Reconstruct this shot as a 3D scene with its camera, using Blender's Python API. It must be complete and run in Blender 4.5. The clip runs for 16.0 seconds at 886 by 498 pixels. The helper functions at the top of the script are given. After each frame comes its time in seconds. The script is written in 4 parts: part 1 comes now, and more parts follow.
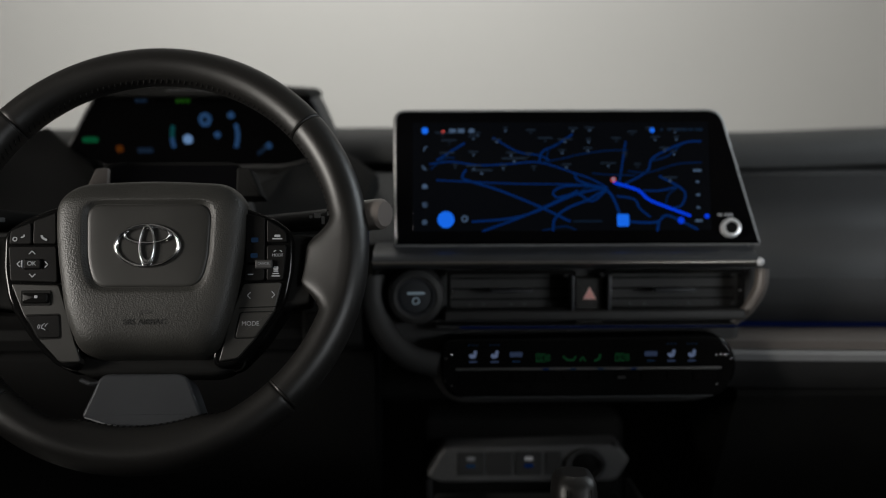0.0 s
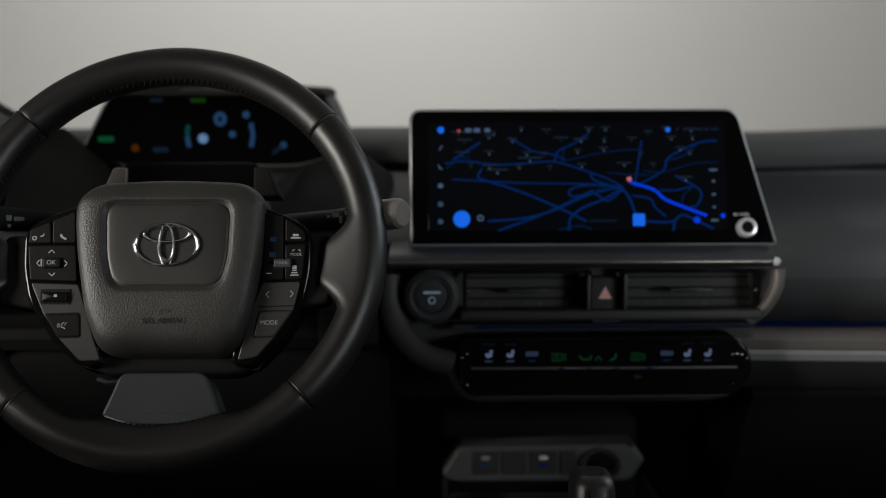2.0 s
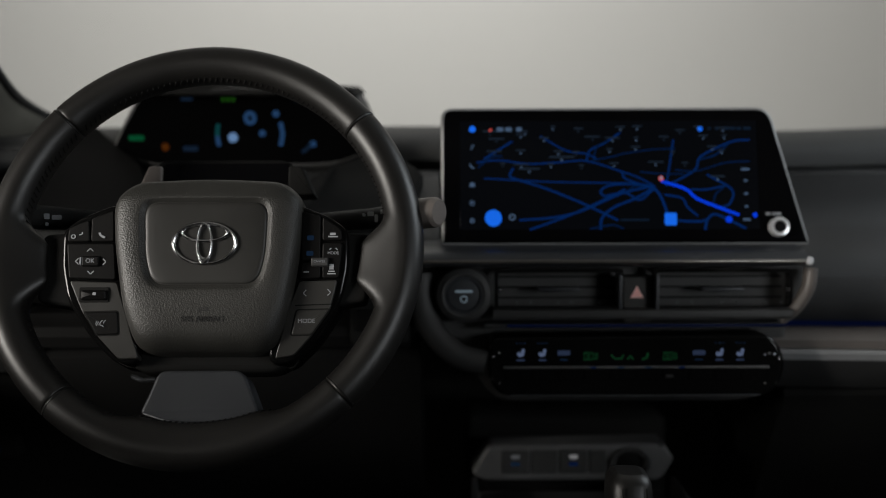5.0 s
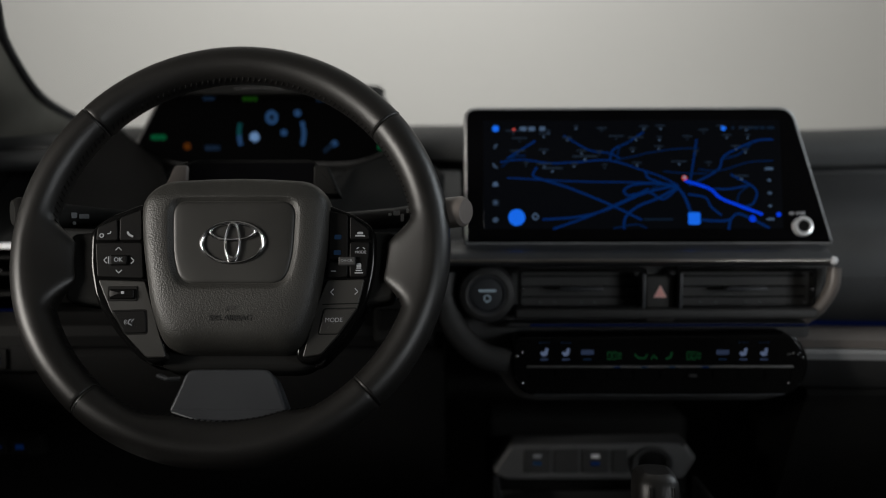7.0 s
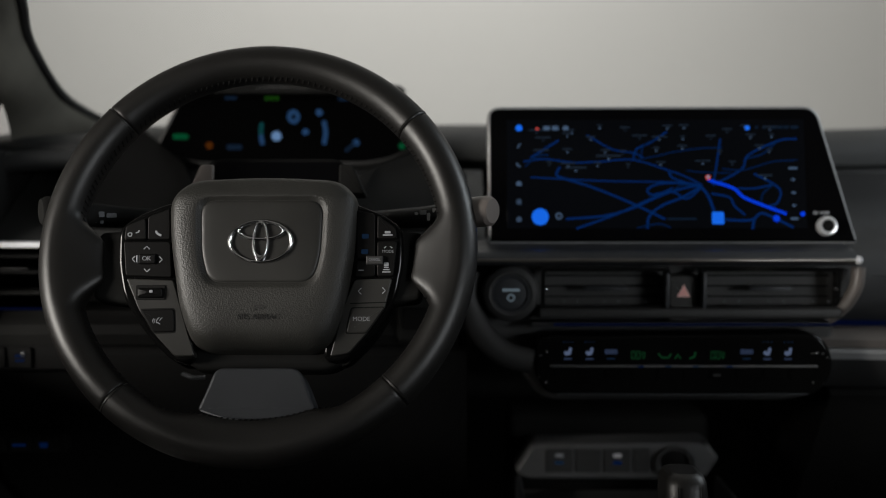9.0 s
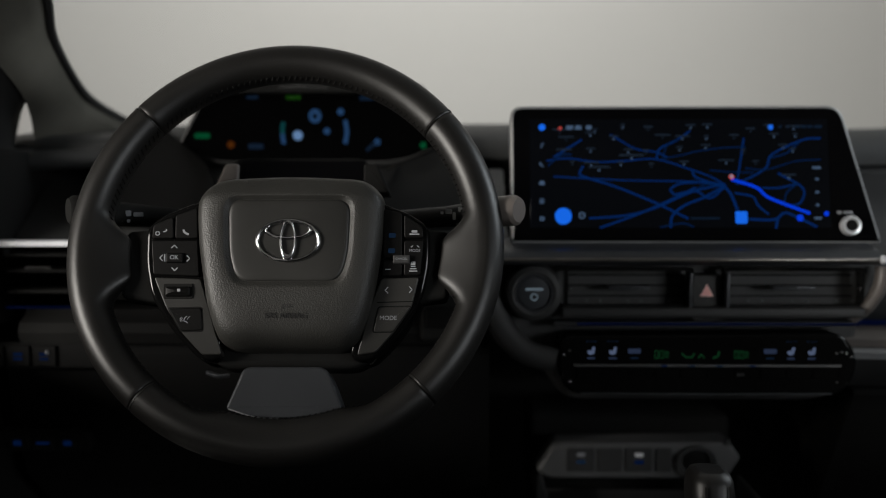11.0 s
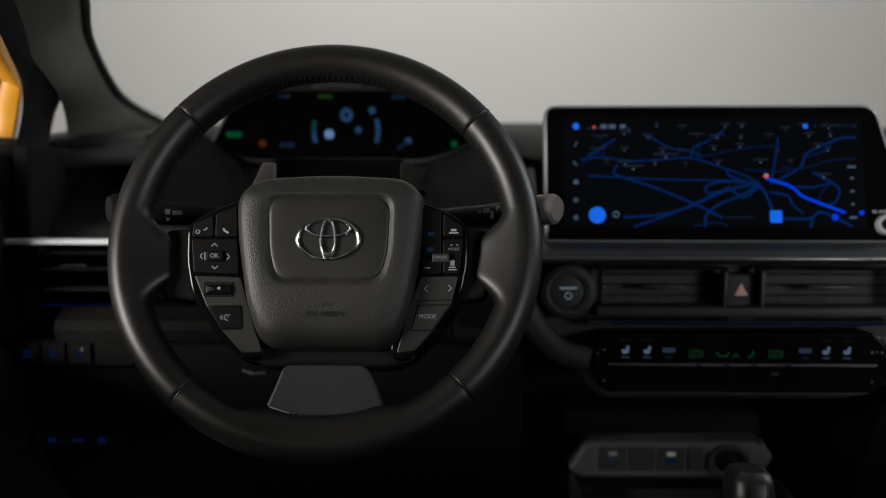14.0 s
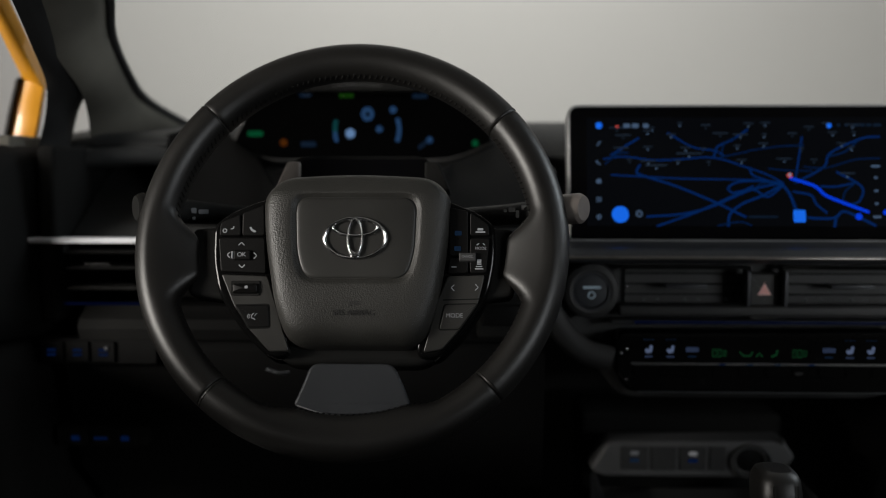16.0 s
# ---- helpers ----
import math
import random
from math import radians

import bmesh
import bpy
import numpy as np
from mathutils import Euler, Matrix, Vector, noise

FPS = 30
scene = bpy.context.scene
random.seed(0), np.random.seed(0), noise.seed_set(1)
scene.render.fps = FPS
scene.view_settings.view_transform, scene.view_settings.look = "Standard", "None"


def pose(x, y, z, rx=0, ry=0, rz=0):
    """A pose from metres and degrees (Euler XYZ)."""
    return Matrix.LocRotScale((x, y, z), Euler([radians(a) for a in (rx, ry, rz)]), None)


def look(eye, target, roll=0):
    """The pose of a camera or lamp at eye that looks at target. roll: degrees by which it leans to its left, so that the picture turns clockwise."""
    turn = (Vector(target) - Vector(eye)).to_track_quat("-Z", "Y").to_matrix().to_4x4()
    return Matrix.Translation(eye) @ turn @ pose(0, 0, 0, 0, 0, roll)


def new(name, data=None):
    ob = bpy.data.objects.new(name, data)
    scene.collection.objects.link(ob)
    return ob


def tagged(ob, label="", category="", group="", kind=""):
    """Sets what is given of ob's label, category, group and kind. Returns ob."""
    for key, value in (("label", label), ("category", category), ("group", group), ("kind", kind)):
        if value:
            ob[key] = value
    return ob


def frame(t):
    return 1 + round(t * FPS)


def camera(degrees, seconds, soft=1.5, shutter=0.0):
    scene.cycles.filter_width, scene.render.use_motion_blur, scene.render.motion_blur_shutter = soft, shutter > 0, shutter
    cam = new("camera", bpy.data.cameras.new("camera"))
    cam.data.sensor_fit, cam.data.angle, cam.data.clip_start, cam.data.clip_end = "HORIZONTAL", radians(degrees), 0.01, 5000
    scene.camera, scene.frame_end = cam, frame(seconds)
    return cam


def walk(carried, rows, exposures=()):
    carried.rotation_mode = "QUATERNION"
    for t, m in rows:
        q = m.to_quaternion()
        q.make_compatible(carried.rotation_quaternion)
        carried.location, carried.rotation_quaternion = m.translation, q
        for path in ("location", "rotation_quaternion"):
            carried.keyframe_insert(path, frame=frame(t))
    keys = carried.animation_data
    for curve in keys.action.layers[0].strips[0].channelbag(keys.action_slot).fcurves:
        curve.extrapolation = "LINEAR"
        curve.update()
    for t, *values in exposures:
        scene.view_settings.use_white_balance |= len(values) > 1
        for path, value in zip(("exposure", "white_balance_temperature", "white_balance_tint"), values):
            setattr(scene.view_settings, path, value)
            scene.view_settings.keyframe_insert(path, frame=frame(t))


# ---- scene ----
cam = camera(47.44, 16.0, soft=1.0)
cam.data.dof.use_dof, cam.data.dof.focus_distance, cam.data.dof.aperture_fstop = True, 0.86, 2.6
PATH = [
    (0, (-0.0206, 0.3303, 1.0227), (0.0058, 2.3242, 0.8691), -0.244),
    (0.5, (-0.0229, 0.3301, 1.0227), (0.0012, 2.3240, 0.8688), -0.237),
    (1, (-0.0254, 0.3299, 1.0227), (-0.0040, 2.3238, 0.8686), -0.230),
    (1.5, (-0.0283, 0.3297, 1.0227), (-0.0097, 2.3236, 0.8683), -0.224),
    (2, (-0.0314, 0.3294, 1.0228), (-0.0158, 2.3234, 0.8680), -0.217),
    (2.5, (-0.0348, 0.3292, 1.0228), (-0.0223, 2.3232, 0.8678), -0.210),
    (3, (-0.0384, 0.3290, 1.0228), (-0.0290, 2.3229, 0.8675), -0.203),
    (3.5, (-0.0422, 0.3287, 1.0228), (-0.0360, 2.3227, 0.8672), -0.196),
    (4, (-0.0462, 0.3285, 1.0228), (-0.0431, 2.3224, 0.8669), -0.188),
    (6.5, (-0.0677, 0.3271, 1.0229), (-0.0804, 2.3209, 0.8654), -0.152),
    (7, (-0.0722, 0.3269, 1.0229), (-0.0880, 2.3206, 0.8651), -0.145),
    (7.5, (-0.0767, 0.3266, 1.0229), (-0.0956, 2.3202, 0.8648), -0.137),
    (8, (-0.0812, 0.3262, 1.0230), (-0.1032, 2.3198, 0.8644), -0.130),
    (8.5, (-0.0856, 0.3259, 1.0230), (-0.1108, 2.3195, 0.8641), -0.122),
    (9, (-0.0901, 0.3256, 1.0230), (-0.1184, 2.3191, 0.8638), -0.114),
    (11.5, (-0.1114, 0.3239, 1.0231), (-0.1562, 2.3169, 0.8620), -0.076),
    (12, (-0.1155, 0.3236, 1.0231), (-0.1637, 2.3164, 0.8616), -0.068),
    (12.5, (-0.1196, 0.3232, 1.0232), (-0.1712, 2.3160, 0.8612), -0.060),
    (13, (-0.1237, 0.3228, 1.0232), (-0.1788, 2.3155, 0.8608), -0.052),
    (13.5, (-0.1278, 0.3224, 1.0232), (-0.1863, 2.3149, 0.8604), -0.044),
    (14, (-0.1319, 0.3220, 1.0232), (-0.1938, 2.3144, 0.8600), -0.036),
    (14.5, (-0.1361, 0.3216, 1.0233), (-0.2013, 2.3139, 0.8596), -0.027),
    (15, (-0.1404, 0.3212, 1.0233), (-0.2087, 2.3133, 0.8592), -0.019),
    (15.5, (-0.1449, 0.3208, 1.0233), (-0.2161, 2.3128, 0.8588), -0.011),
    (16, (-0.1496, 0.3204, 1.0233), (-0.2234, 2.3122, 0.8584), -0.003),
]
walk(cam, [(t, look(eye, target, roll)) for t, eye, target, roll in PATH])

# ---------------------------------------------------------------- world and light
world = bpy.data.worlds.new("studio_world")
scene.world = world
world.use_nodes = True
world.node_tree.nodes["Background"].inputs[0].default_value = (0.8, 0.85, 0.9, 1)
world.node_tree.nodes["Background"].inputs[1].default_value = 0.05


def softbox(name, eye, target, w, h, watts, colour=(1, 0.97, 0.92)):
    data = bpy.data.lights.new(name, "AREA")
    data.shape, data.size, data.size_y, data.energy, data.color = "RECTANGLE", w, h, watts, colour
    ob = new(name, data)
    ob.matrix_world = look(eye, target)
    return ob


# Assumed softboxes, all unseen; the last is fill added to brighten stack and console
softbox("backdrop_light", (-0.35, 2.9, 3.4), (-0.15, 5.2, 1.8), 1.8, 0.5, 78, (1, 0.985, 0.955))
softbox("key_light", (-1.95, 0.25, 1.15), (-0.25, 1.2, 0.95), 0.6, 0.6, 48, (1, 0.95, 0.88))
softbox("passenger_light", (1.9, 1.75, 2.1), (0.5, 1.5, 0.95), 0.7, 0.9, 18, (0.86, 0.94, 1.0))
softbox("rear_fill", (1.9, -0.75, 1.16), (0.15, 1.4, 0.80), 0.8, 0.6, 20, (0.93, 0.97, 1.0))

# ---------------------------------------------------------------- materials


def mat(name, base, rough=0.5, metal=0.0, spread=0.25, grain=900.0, bump=0.0, wear=12.0, coat=0.0, spec=0.5, bump_dist=0.0004, cells=False):
    m = bpy.data.materials.new(name)
    m.use_nodes = True
    nt = m.node_tree
    b = nt.nodes["Principled BSDF"]
    tc = nt.nodes.new("ShaderNodeTexCoord")
    big = nt.nodes.new("ShaderNodeTexNoise")
    big.inputs["Scale"].default_value, big.inputs["Detail"].default_value = wear, 5
    fine = nt.nodes.new("ShaderNodeTexVoronoi" if cells else "ShaderNodeTexNoise")
    fine.inputs["Scale"].default_value = grain
    nt.links.new(tc.outputs["Object"], big.inputs["Vector"])
    nt.links.new(tc.outputs["Object"], fine.inputs["Vector"])
    ramp = nt.nodes.new("ShaderNodeMapRange")
    ramp.inputs["From Min"].default_value, ramp.inputs["From Max"].default_value = 0.3, 0.7
    ramp.inputs["To Min"].default_value, ramp.inputs["To Max"].default_value = 1 - spread, 1 + spread
    nt.links.new(big.outputs["Fac"], ramp.inputs["Value"])
    mul = nt.nodes.new("ShaderNodeVectorMath")
    mul.operation = "SCALE"
    mul.inputs[0].default_value = base
    nt.links.new(ramp.outputs["Result"], mul.inputs["Scale"])
    nt.links.new(mul.outputs["Vector"], b.inputs["Base Color"])
    rr = nt.nodes.new("ShaderNodeMapRange")
    rr.inputs["To Min"].default_value, rr.inputs["To Max"].default_value = max(0.02, rough * 0.85), min(1, rough * 1.15)
    nt.links.new(big.outputs["Fac"], rr.inputs["Value"])
    nt.links.new(rr.outputs["Result"], b.inputs["Roughness"])
    b.inputs["Metallic"].default_value = metal
    b.inputs["Specular IOR Level"].default_value = spec
    b.inputs["Coat Weight"].default_value = coat
    b.inputs["Coat Roughness"].default_value = 0.05
    if bump:
        bp = nt.nodes.new("ShaderNodeBump")
        bp.inputs["Strength"].default_value, bp.inputs["Distance"].default_value = bump, bump_dist
        nt.links.new(fine.outputs["Distance" if cells else "Fac"], bp.inputs["Height"])
        nt.links.new(bp.outputs["Normal"], b.inputs["Normal"])
    return m


def glow(name, colour, strength):
    m = bpy.data.materials.new(name)
    m.use_nodes = True
    b = m.node_tree.nodes["Principled BSDF"]
    b.inputs["Base Color"].default_value = (0.002, 0.002, 0.002, 1)
    b.inputs["Roughness"].default_value = 0.04
    b.inputs["Specular IOR Level"].default_value = 0.2
    b.inputs["Emission Color"].default_value = (*colour, 1)
    b.inputs["Emission Strength"].default_value = strength
    return m


LEATHER = mat("black_leather", (0.0070, 0.0065, 0.0059), 0.43, spec=0.48, grain=1500, bump=0.38, cells=True, bump_dist=0.0002)
SMOOTH_LEATHER = mat("smooth_black_leather", (0.0070, 0.0065, 0.0059), 0.41, spec=0.48, grain=1800, bump=0.25, cells=True, bump_dist=0.0002)
PAD_GRAIN = mat("grained_soft_plastic", (0.0180, 0.0175, 0.0153), 0.50, grain=760, bump=0.5, cells=True, bump_dist=0.0005)
PAD_SMOOTH = mat("satin_dark_plastic", (0.0185, 0.018, 0.0163), 0.45, grain=1500, bump=0.1)
SWITCH = mat("matt_switch_plastic", (0.0034, 0.0033, 0.0032), 0.5, spec=0.13, grain=1800, bump=0.08)
BLACK = mat("dark_plastic", (0.025, 0.025, 0.025), 0.6, grain=900, bump=0.2)
# Blacker than the plastic itself: the cabin's shade is put into this colour
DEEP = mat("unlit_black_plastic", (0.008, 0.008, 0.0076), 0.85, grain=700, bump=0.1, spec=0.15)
GLOSS = mat("piano_black", (0.006, 0.006, 0.006), 0.08, spread=0.1, coat=0.5)
BEZEL = mat("gloss_black_bezel", (0.004, 0.004, 0.004), 0.12, spread=0.1, spec=0.14)
# Black for vents, knee trim and wing, with deep shade put into the colour
SHADED = mat("shaded_black_plastic", (0.004, 0.004, 0.004), 0.7, spread=0.1, spec=0.08)
CLUSTER_GLASS = mat("matt_cluster_glass", (0.0012, 0.0012, 0.0013), 0.35, spread=0.1, spec=0.01)
GLASSY = mat("display_glass", (0.003, 0.003, 0.0035), 0.04, spread=0.1, spec=0.08)
DASH = mat("soft_dash_vinyl", (0.018, 0.0188, 0.0198), 0.5, grain=650, bump=0.5, cells=True)
DASH_TOP = mat("matt_dash_top", (0.024, 0.025, 0.025), 0.62, grain=650, bump=0.5, cells=True)
TRIM = mat("brown_grey_trim", (0.115, 0.101, 0.092), 0.38, grain=1200, bump=0.1)
SILVER = mat("satin_silver_trim", (0.34, 0.345, 0.35), 0.34, metal=0.35, spread=0.12, grain=1500, bump=0.05)
DARK_SILVER = mat("dark_satin_metal_paint", (0.045, 0.048, 0.053), 0.40, metal=0.35, spread=0.1, grain=1700, bump=0.08)
EMBLEM = mat("polished_chrome", (0.52, 0.52, 0.53), 0.20, metal=1.0, spread=0.05)
KNOB = mat("bright_satin_chrome", (0.72, 0.73, 0.75), 0.28, metal=0.35, spread=0.05)
CHROME_DARK = mat("dark_chrome", (0.45, 0.45, 0.46), 0.16, metal=1.0, spread=0.08)
BAR = mat("pale_satin_bar", (0.84, 0.86, 0.90), 0.40, metal=0.0, spread=0.05)
CONSOLE = mat("satin_console_plastic", (0.088, 0.088, 0.089), 0.5, grain=1400, bump=0.15)
NOSE = mat("brown_satin_metal", (0.20, 0.185, 0.17), 0.30, metal=0.8, spread=0.1)
THREAD = mat("dark_thread", (0.008, 0.0077, 0.0074), 0.9, grain=3000, bump=0.3, spec=0.15)
PRINT = mat("pale_print", (0.27, 0.28, 0.30), 0.6, spread=0.1)
WHITE_PRINT = mat("white_print", (0.75, 0.76, 0.78), 0.5, spread=0.05)
PRINT_DIM = mat("dim_print", (0.004, 0.004, 0.004), 0.6, spread=0.1)
PILLAR = mat("pillar_trim_cloth", (0.100, 0.094, 0.077), 0.85, grain=1500, bump=0.4)
NAME_PALE = glow("map_name_pale", (0.25, 0.42, 0.70), 0.042)
HEADLINER = mat("headliner_cloth", (0.02, 0.02, 0.02), 0.9, grain=1500, bump=0.4)
YELLOW = mat("yellow_car_paint", (0.75, 0.33, 0.02), 0.4, spread=0.06, coat=0.25)
RUBBER = mat("black_rubber", (0.012, 0.012, 0.012), 0.7, grain=1200, bump=0.2)
CARPET = mat("black_carpet", (0.028, 0.028, 0.027), 0.95, grain=600, bump=1.0)
BACKDROP = mat("grey_studio_paint", (0.528, 0.516, 0.50), 0.9, spread=0.03, grain=200, bump=0.05, wear=0.5)
STUDIO_FLOOR = mat("studio_floor_paint", (0.35, 0.35, 0.34), 0.6, spread=0.08, grain=100, bump=0.1, wear=1.5)
SEAT_RED = mat("red_hazard_print", (0.95, 0.52, 0.48), 0.45, spread=0.08)
SCREEN_OFF = glow("dim_lcd_black", (0.08, 0.11, 0.18), 0.012)
ROAD_DIM = glow("map_road_dim_blue", (0.0, 0.055, 0.26), 0.16)
ROAD = glow("map_road_blue", (0.0, 0.072, 0.42), 0.19)
ROUTE = glow("map_route_blue", (0.0, 0.06, 1.0), 0.62)
ICON_BLUE = glow("icon_blue", (0.01, 0.17, 1.0), 0.74)
ICON_PALE = glow("icon_pale_blue", (0.30, 0.50, 0.85), 0.16)
ICON_WHITE = glow("icon_white", (0.55, 0.70, 1.0), 0.30)
ICON_RED = glow("icon_red", (1.0, 0.12, 0.10), 0.45)
CL_BLUE = glow("cluster_blue", (0.10, 0.32, 0.80), 0.125)
CL_DIM = glow("cluster_dim_blue", (0.08, 0.22, 0.50), 0.045)
CL_GREEN = glow("cluster_green", (0.0, 0.65, 0.22), 0.075)
CL_TEAL = glow("cluster_teal", (0.02, 0.38, 0.42), 0.09)
CL_LIME = glow("cluster_lime", (0.10, 0.70, 0.03), 0.05)
CL_ORANGE = glow("cluster_orange", (1.0, 0.25, 0.01), 0.05)
CL_WHITE = glow("cluster_white", (0.30, 0.55, 1.0), 0.34)
CLIM_WHITE = glow("climate_white", (0.45, 0.60, 1.0), 0.14)
CLIM_PALE = glow("climate_pale", (0.30, 0.45, 0.9), 0.05)
CLIM_GREEN = glow("climate_green", (0.06, 0.45, 0.16), 0.05)
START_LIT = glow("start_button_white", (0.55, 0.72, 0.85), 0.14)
AMBIENT = glow("ambient_blue_line", (0.0, 0.06, 0.50), 0.022)
KNEE_BLUE = glow("knee_switch_blue", (0.01, 0.14, 0.70), 0.034)

# ---------------------------------------------------------------- mesh helpers


def part(name, bm, material, parent=None, label="", m=None, angle=38):
    bmesh.ops.recalc_face_normals(bm, faces=bm.faces)
    me = bpy.data.meshes.new(name)
    bm.to_mesh(me)
    bm.free()
    me.set_sharp_from_angle(angle=radians(angle))
    me.polygons.foreach_set("use_smooth", [len(q.vertices) <= 4 for q in me.polygons])
    me.materials.append(material)
    ob = new(name, me)
    if m is not None:
        ob.matrix_basis = m
    if parent:
        ob.parent = parent
    if label:
        ob["label"] = label
    return ob


def thing(name, label, category, m=None, group="", kind=""):
    ob = new(name)
    ob.empty_display_size = 0.02
    if m is not None:
        ob.matrix_basis = m
    return tagged(ob, label, category, group, kind)


def rounded(poly, r, n=5):
    """Corners of a 2D polygon turned into arcs; r one radius or one for each corner."""
    out, k = [], len(poly)
    for i in range(k):
        p = Vector(poly[i])
        a, b = Vector(poly[i - 1]) - p, Vector(poly[(i + 1) % k]) - p
        rad = r[i] if isinstance(r, (list, tuple)) else r
        d = min(rad, a.length * 0.48, b.length * 0.48)
        p0, p1 = p + a.normalized() * d, p + b.normalized() * d
        for j in range(n + 1):
            t = j / n
            out.append(tuple(p0 * (1 - t) ** 2 + p * 2 * t * (1 - t) + p1 * t * t))
    return out


def rect(w, h, r=0.0, cx=0.0, cy=0.0, n=4):
    q = [(cx - w / 2, cy - h / 2), (cx + w / 2, cy - h / 2), (cx + w / 2, cy + h / 2), (cx - w / 2, cy + h / 2)]
    return rounded(q, r, n) if r else q


def disc(r, cx=0.0, cy=0.0, n=32, ry=None):
    return [(cx + r * math.cos(2 * math.pi * i / n), cy + (ry or r) * math.sin(2 * math.pi * i / n)) for i in range(n)]


def inset(pts, d):
    k, out = len(pts), []
    area = sum(pts[i - 1][0] * pts[i][1] - pts[i][0] * pts[i - 1][1] for i in range(k))
    s = 1 if area > 0 else -1
    for i in range(k):
        a = Vector(pts[i]) - Vector(pts[i - 1])
        b = Vector(pts[(i + 1) % k]) - Vector(pts[i])
        t = (a.normalized() + b.normalized())
        if t.length < 1e-6:
            t = b
        t.normalize()
        out.append((pts[i][0] - t.y * d * s, pts[i][1] + t.x * d * s))
    return out


def shrink(pts, d):
    cx, cy = (min(p[0] for p in pts) + max(p[0] for p in pts)) / 2, (min(p[1] for p in pts) + max(p[1] for p in pts)) / 2
    kx = 1 - 2 * d / (max(p[0] for p in pts) - min(p[0] for p in pts))
    ky = 1 - 2 * d / (max(p[1] for p in pts) - min(p[1] for p in pts))
    return [(cx + (x - cx) * kx, cy + (y - cy) * ky) for x, y in pts]


def loft(bm, rings, close=True, cap0=True, cap1=True):
    made = [[bm.verts.new(p) for p in ring] for ring in rings]
    n = len(made[0])
    for a, b in zip(made, made[1:]):
        for i in range(n if close else n - 1):
            j = (i + 1) % n
            bm.faces.new((a[i], a[j], b[j], b[i]))
    if cap0:
        bm.faces.new(made[0][::-1])
    if cap1:
        bm.faces.new(made[-1])
    return bm


def plate(pts, z0, z1, bevel=0.001, dome=0.0, bm=None, back=True, tilt=0.0):
    """A slab over a 2D outline from z0 to z1, with a rounded front edge, and a front that may bulge by dome."""
    bm = bm or bmesh.new()
    f = lambda q, z: [(x, y, z + tilt * y) for x, y in q]
    rings = [f(pts, z0)]
    for k in range(4):
        a = k / 3 * math.pi / 2
        rings.append(f(inset(pts, bevel * (1 - math.cos(a))), z1 - bevel * (1 - math.sin(a))))
    if dome:
        inner = inset(pts, bevel)
        cx, cy = sum(p[0] for p in inner) / len(inner), sum(p[1] for p in inner) / len(inner)
        for s in (0.9, 0.75, 0.55, 0.3):
            rings.append(f([(cx + (x - cx) * s, cy + (y - cy) * s) for x, y in inner], z1 + dome * (1 - s * s)))
    return loft(bm, rings, cap0=back)


def hoop(outer, inner, z0, z1, bm=None):
    """A flat ring between two outlines of the same number of points."""
    bm = bm or bmesh.new()
    rings = [[(x, y, z) for x, y in q] for q, z in ((outer, z0), (outer, z1), (inner, z1), (inner, z0), (outer, z0))]
    made = [[bm.verts.new(p) for p in r] for r in rings[:-1]]
    made.append(made[0])
    n = len(outer)
    for a, b in zip(made, made[1:]):
        for i in range(n):
            j = (i + 1) % n
            bm.faces.new((a[i], a[j], b[j], b[i]))
    return bm


def sweep(path, ra, rb=None, n=10, closed=False, bm=None, up=(0, 0, 1), taper=None):
    """A tube along a path; ra across, rb along the up direction."""
    bm = bm or bmesh.new()
    rb = rb or ra
    rings, k = [], len(path)
    path = [Vector(p) for p in path]
    for i in range(k):
        a = path[i - 1] if (i > 0 or closed) else path[i]
        b = path[(i + 1) % k] if (i < k - 1 or closed) else path[i]
        t = (b - a).normalized()
        u = Vector(up) - t * t.dot(Vector(up))
        if u.length < 1e-4:
            u = Vector((0, 1, 0)) - t * t.y
        u.normalize()
        v = t.cross(u)
        q = taper[i] if taper else 1
        rings.append([path[i] + v * (ra * q * math.cos(2 * math.pi * j / n)) + u * (rb * q * math.sin(2 * math.pi * j / n)) for j in range(n)])
    if closed:
        made = [[bm.verts.new(p) for p in r] for r in rings]
        made.append(made[0])
        for a, b in zip(made, made[1:]):
            for i in range(n):
                bm.faces.new((a[i], a[(i + 1) % n], b[(i + 1) % n], b[i]))
        return bm
    return loft(bm, rings)


def ribbon(path, w, z, bm=None, h=0.0003):
    """A flat band along a 2D path, h thick, lying at height z."""
    bm = bm or bmesh.new()
    path = [Vector(p) for p in path]
    rings = []
    for i, p in enumerate(path):
        t = (path[min(i + 1, len(path) - 1)] - path[max(i - 1, 0)]).normalized()
        s = Vector((-t.y, t.x)) * w / 2
        rings.append([(p.x + s.x, p.y + s.y, z), (p.x + s.x, p.y + s.y, z + h), (p.x - s.x, p.y - s.y, z + h), (p.x - s.x, p.y - s.y, z)])
    return loft(bm, rings)


def box(cx, cy, cz, sx, sy, sz, bevel=0.0, bm=None, seg=3):
    bm = bm or bmesh.new()
    r = bmesh.ops.create_cube(bm, size=1, matrix=Matrix.LocRotScale((cx, cy, cz), None, (sx, sy, sz)))
    if bevel:
        es = list({e for v in r["verts"] for e in v.link_edges})
        bmesh.ops.bevel(bm, geom=es, offset=bevel, segments=seg, profile=0.5, affect="EDGES")
    return bm


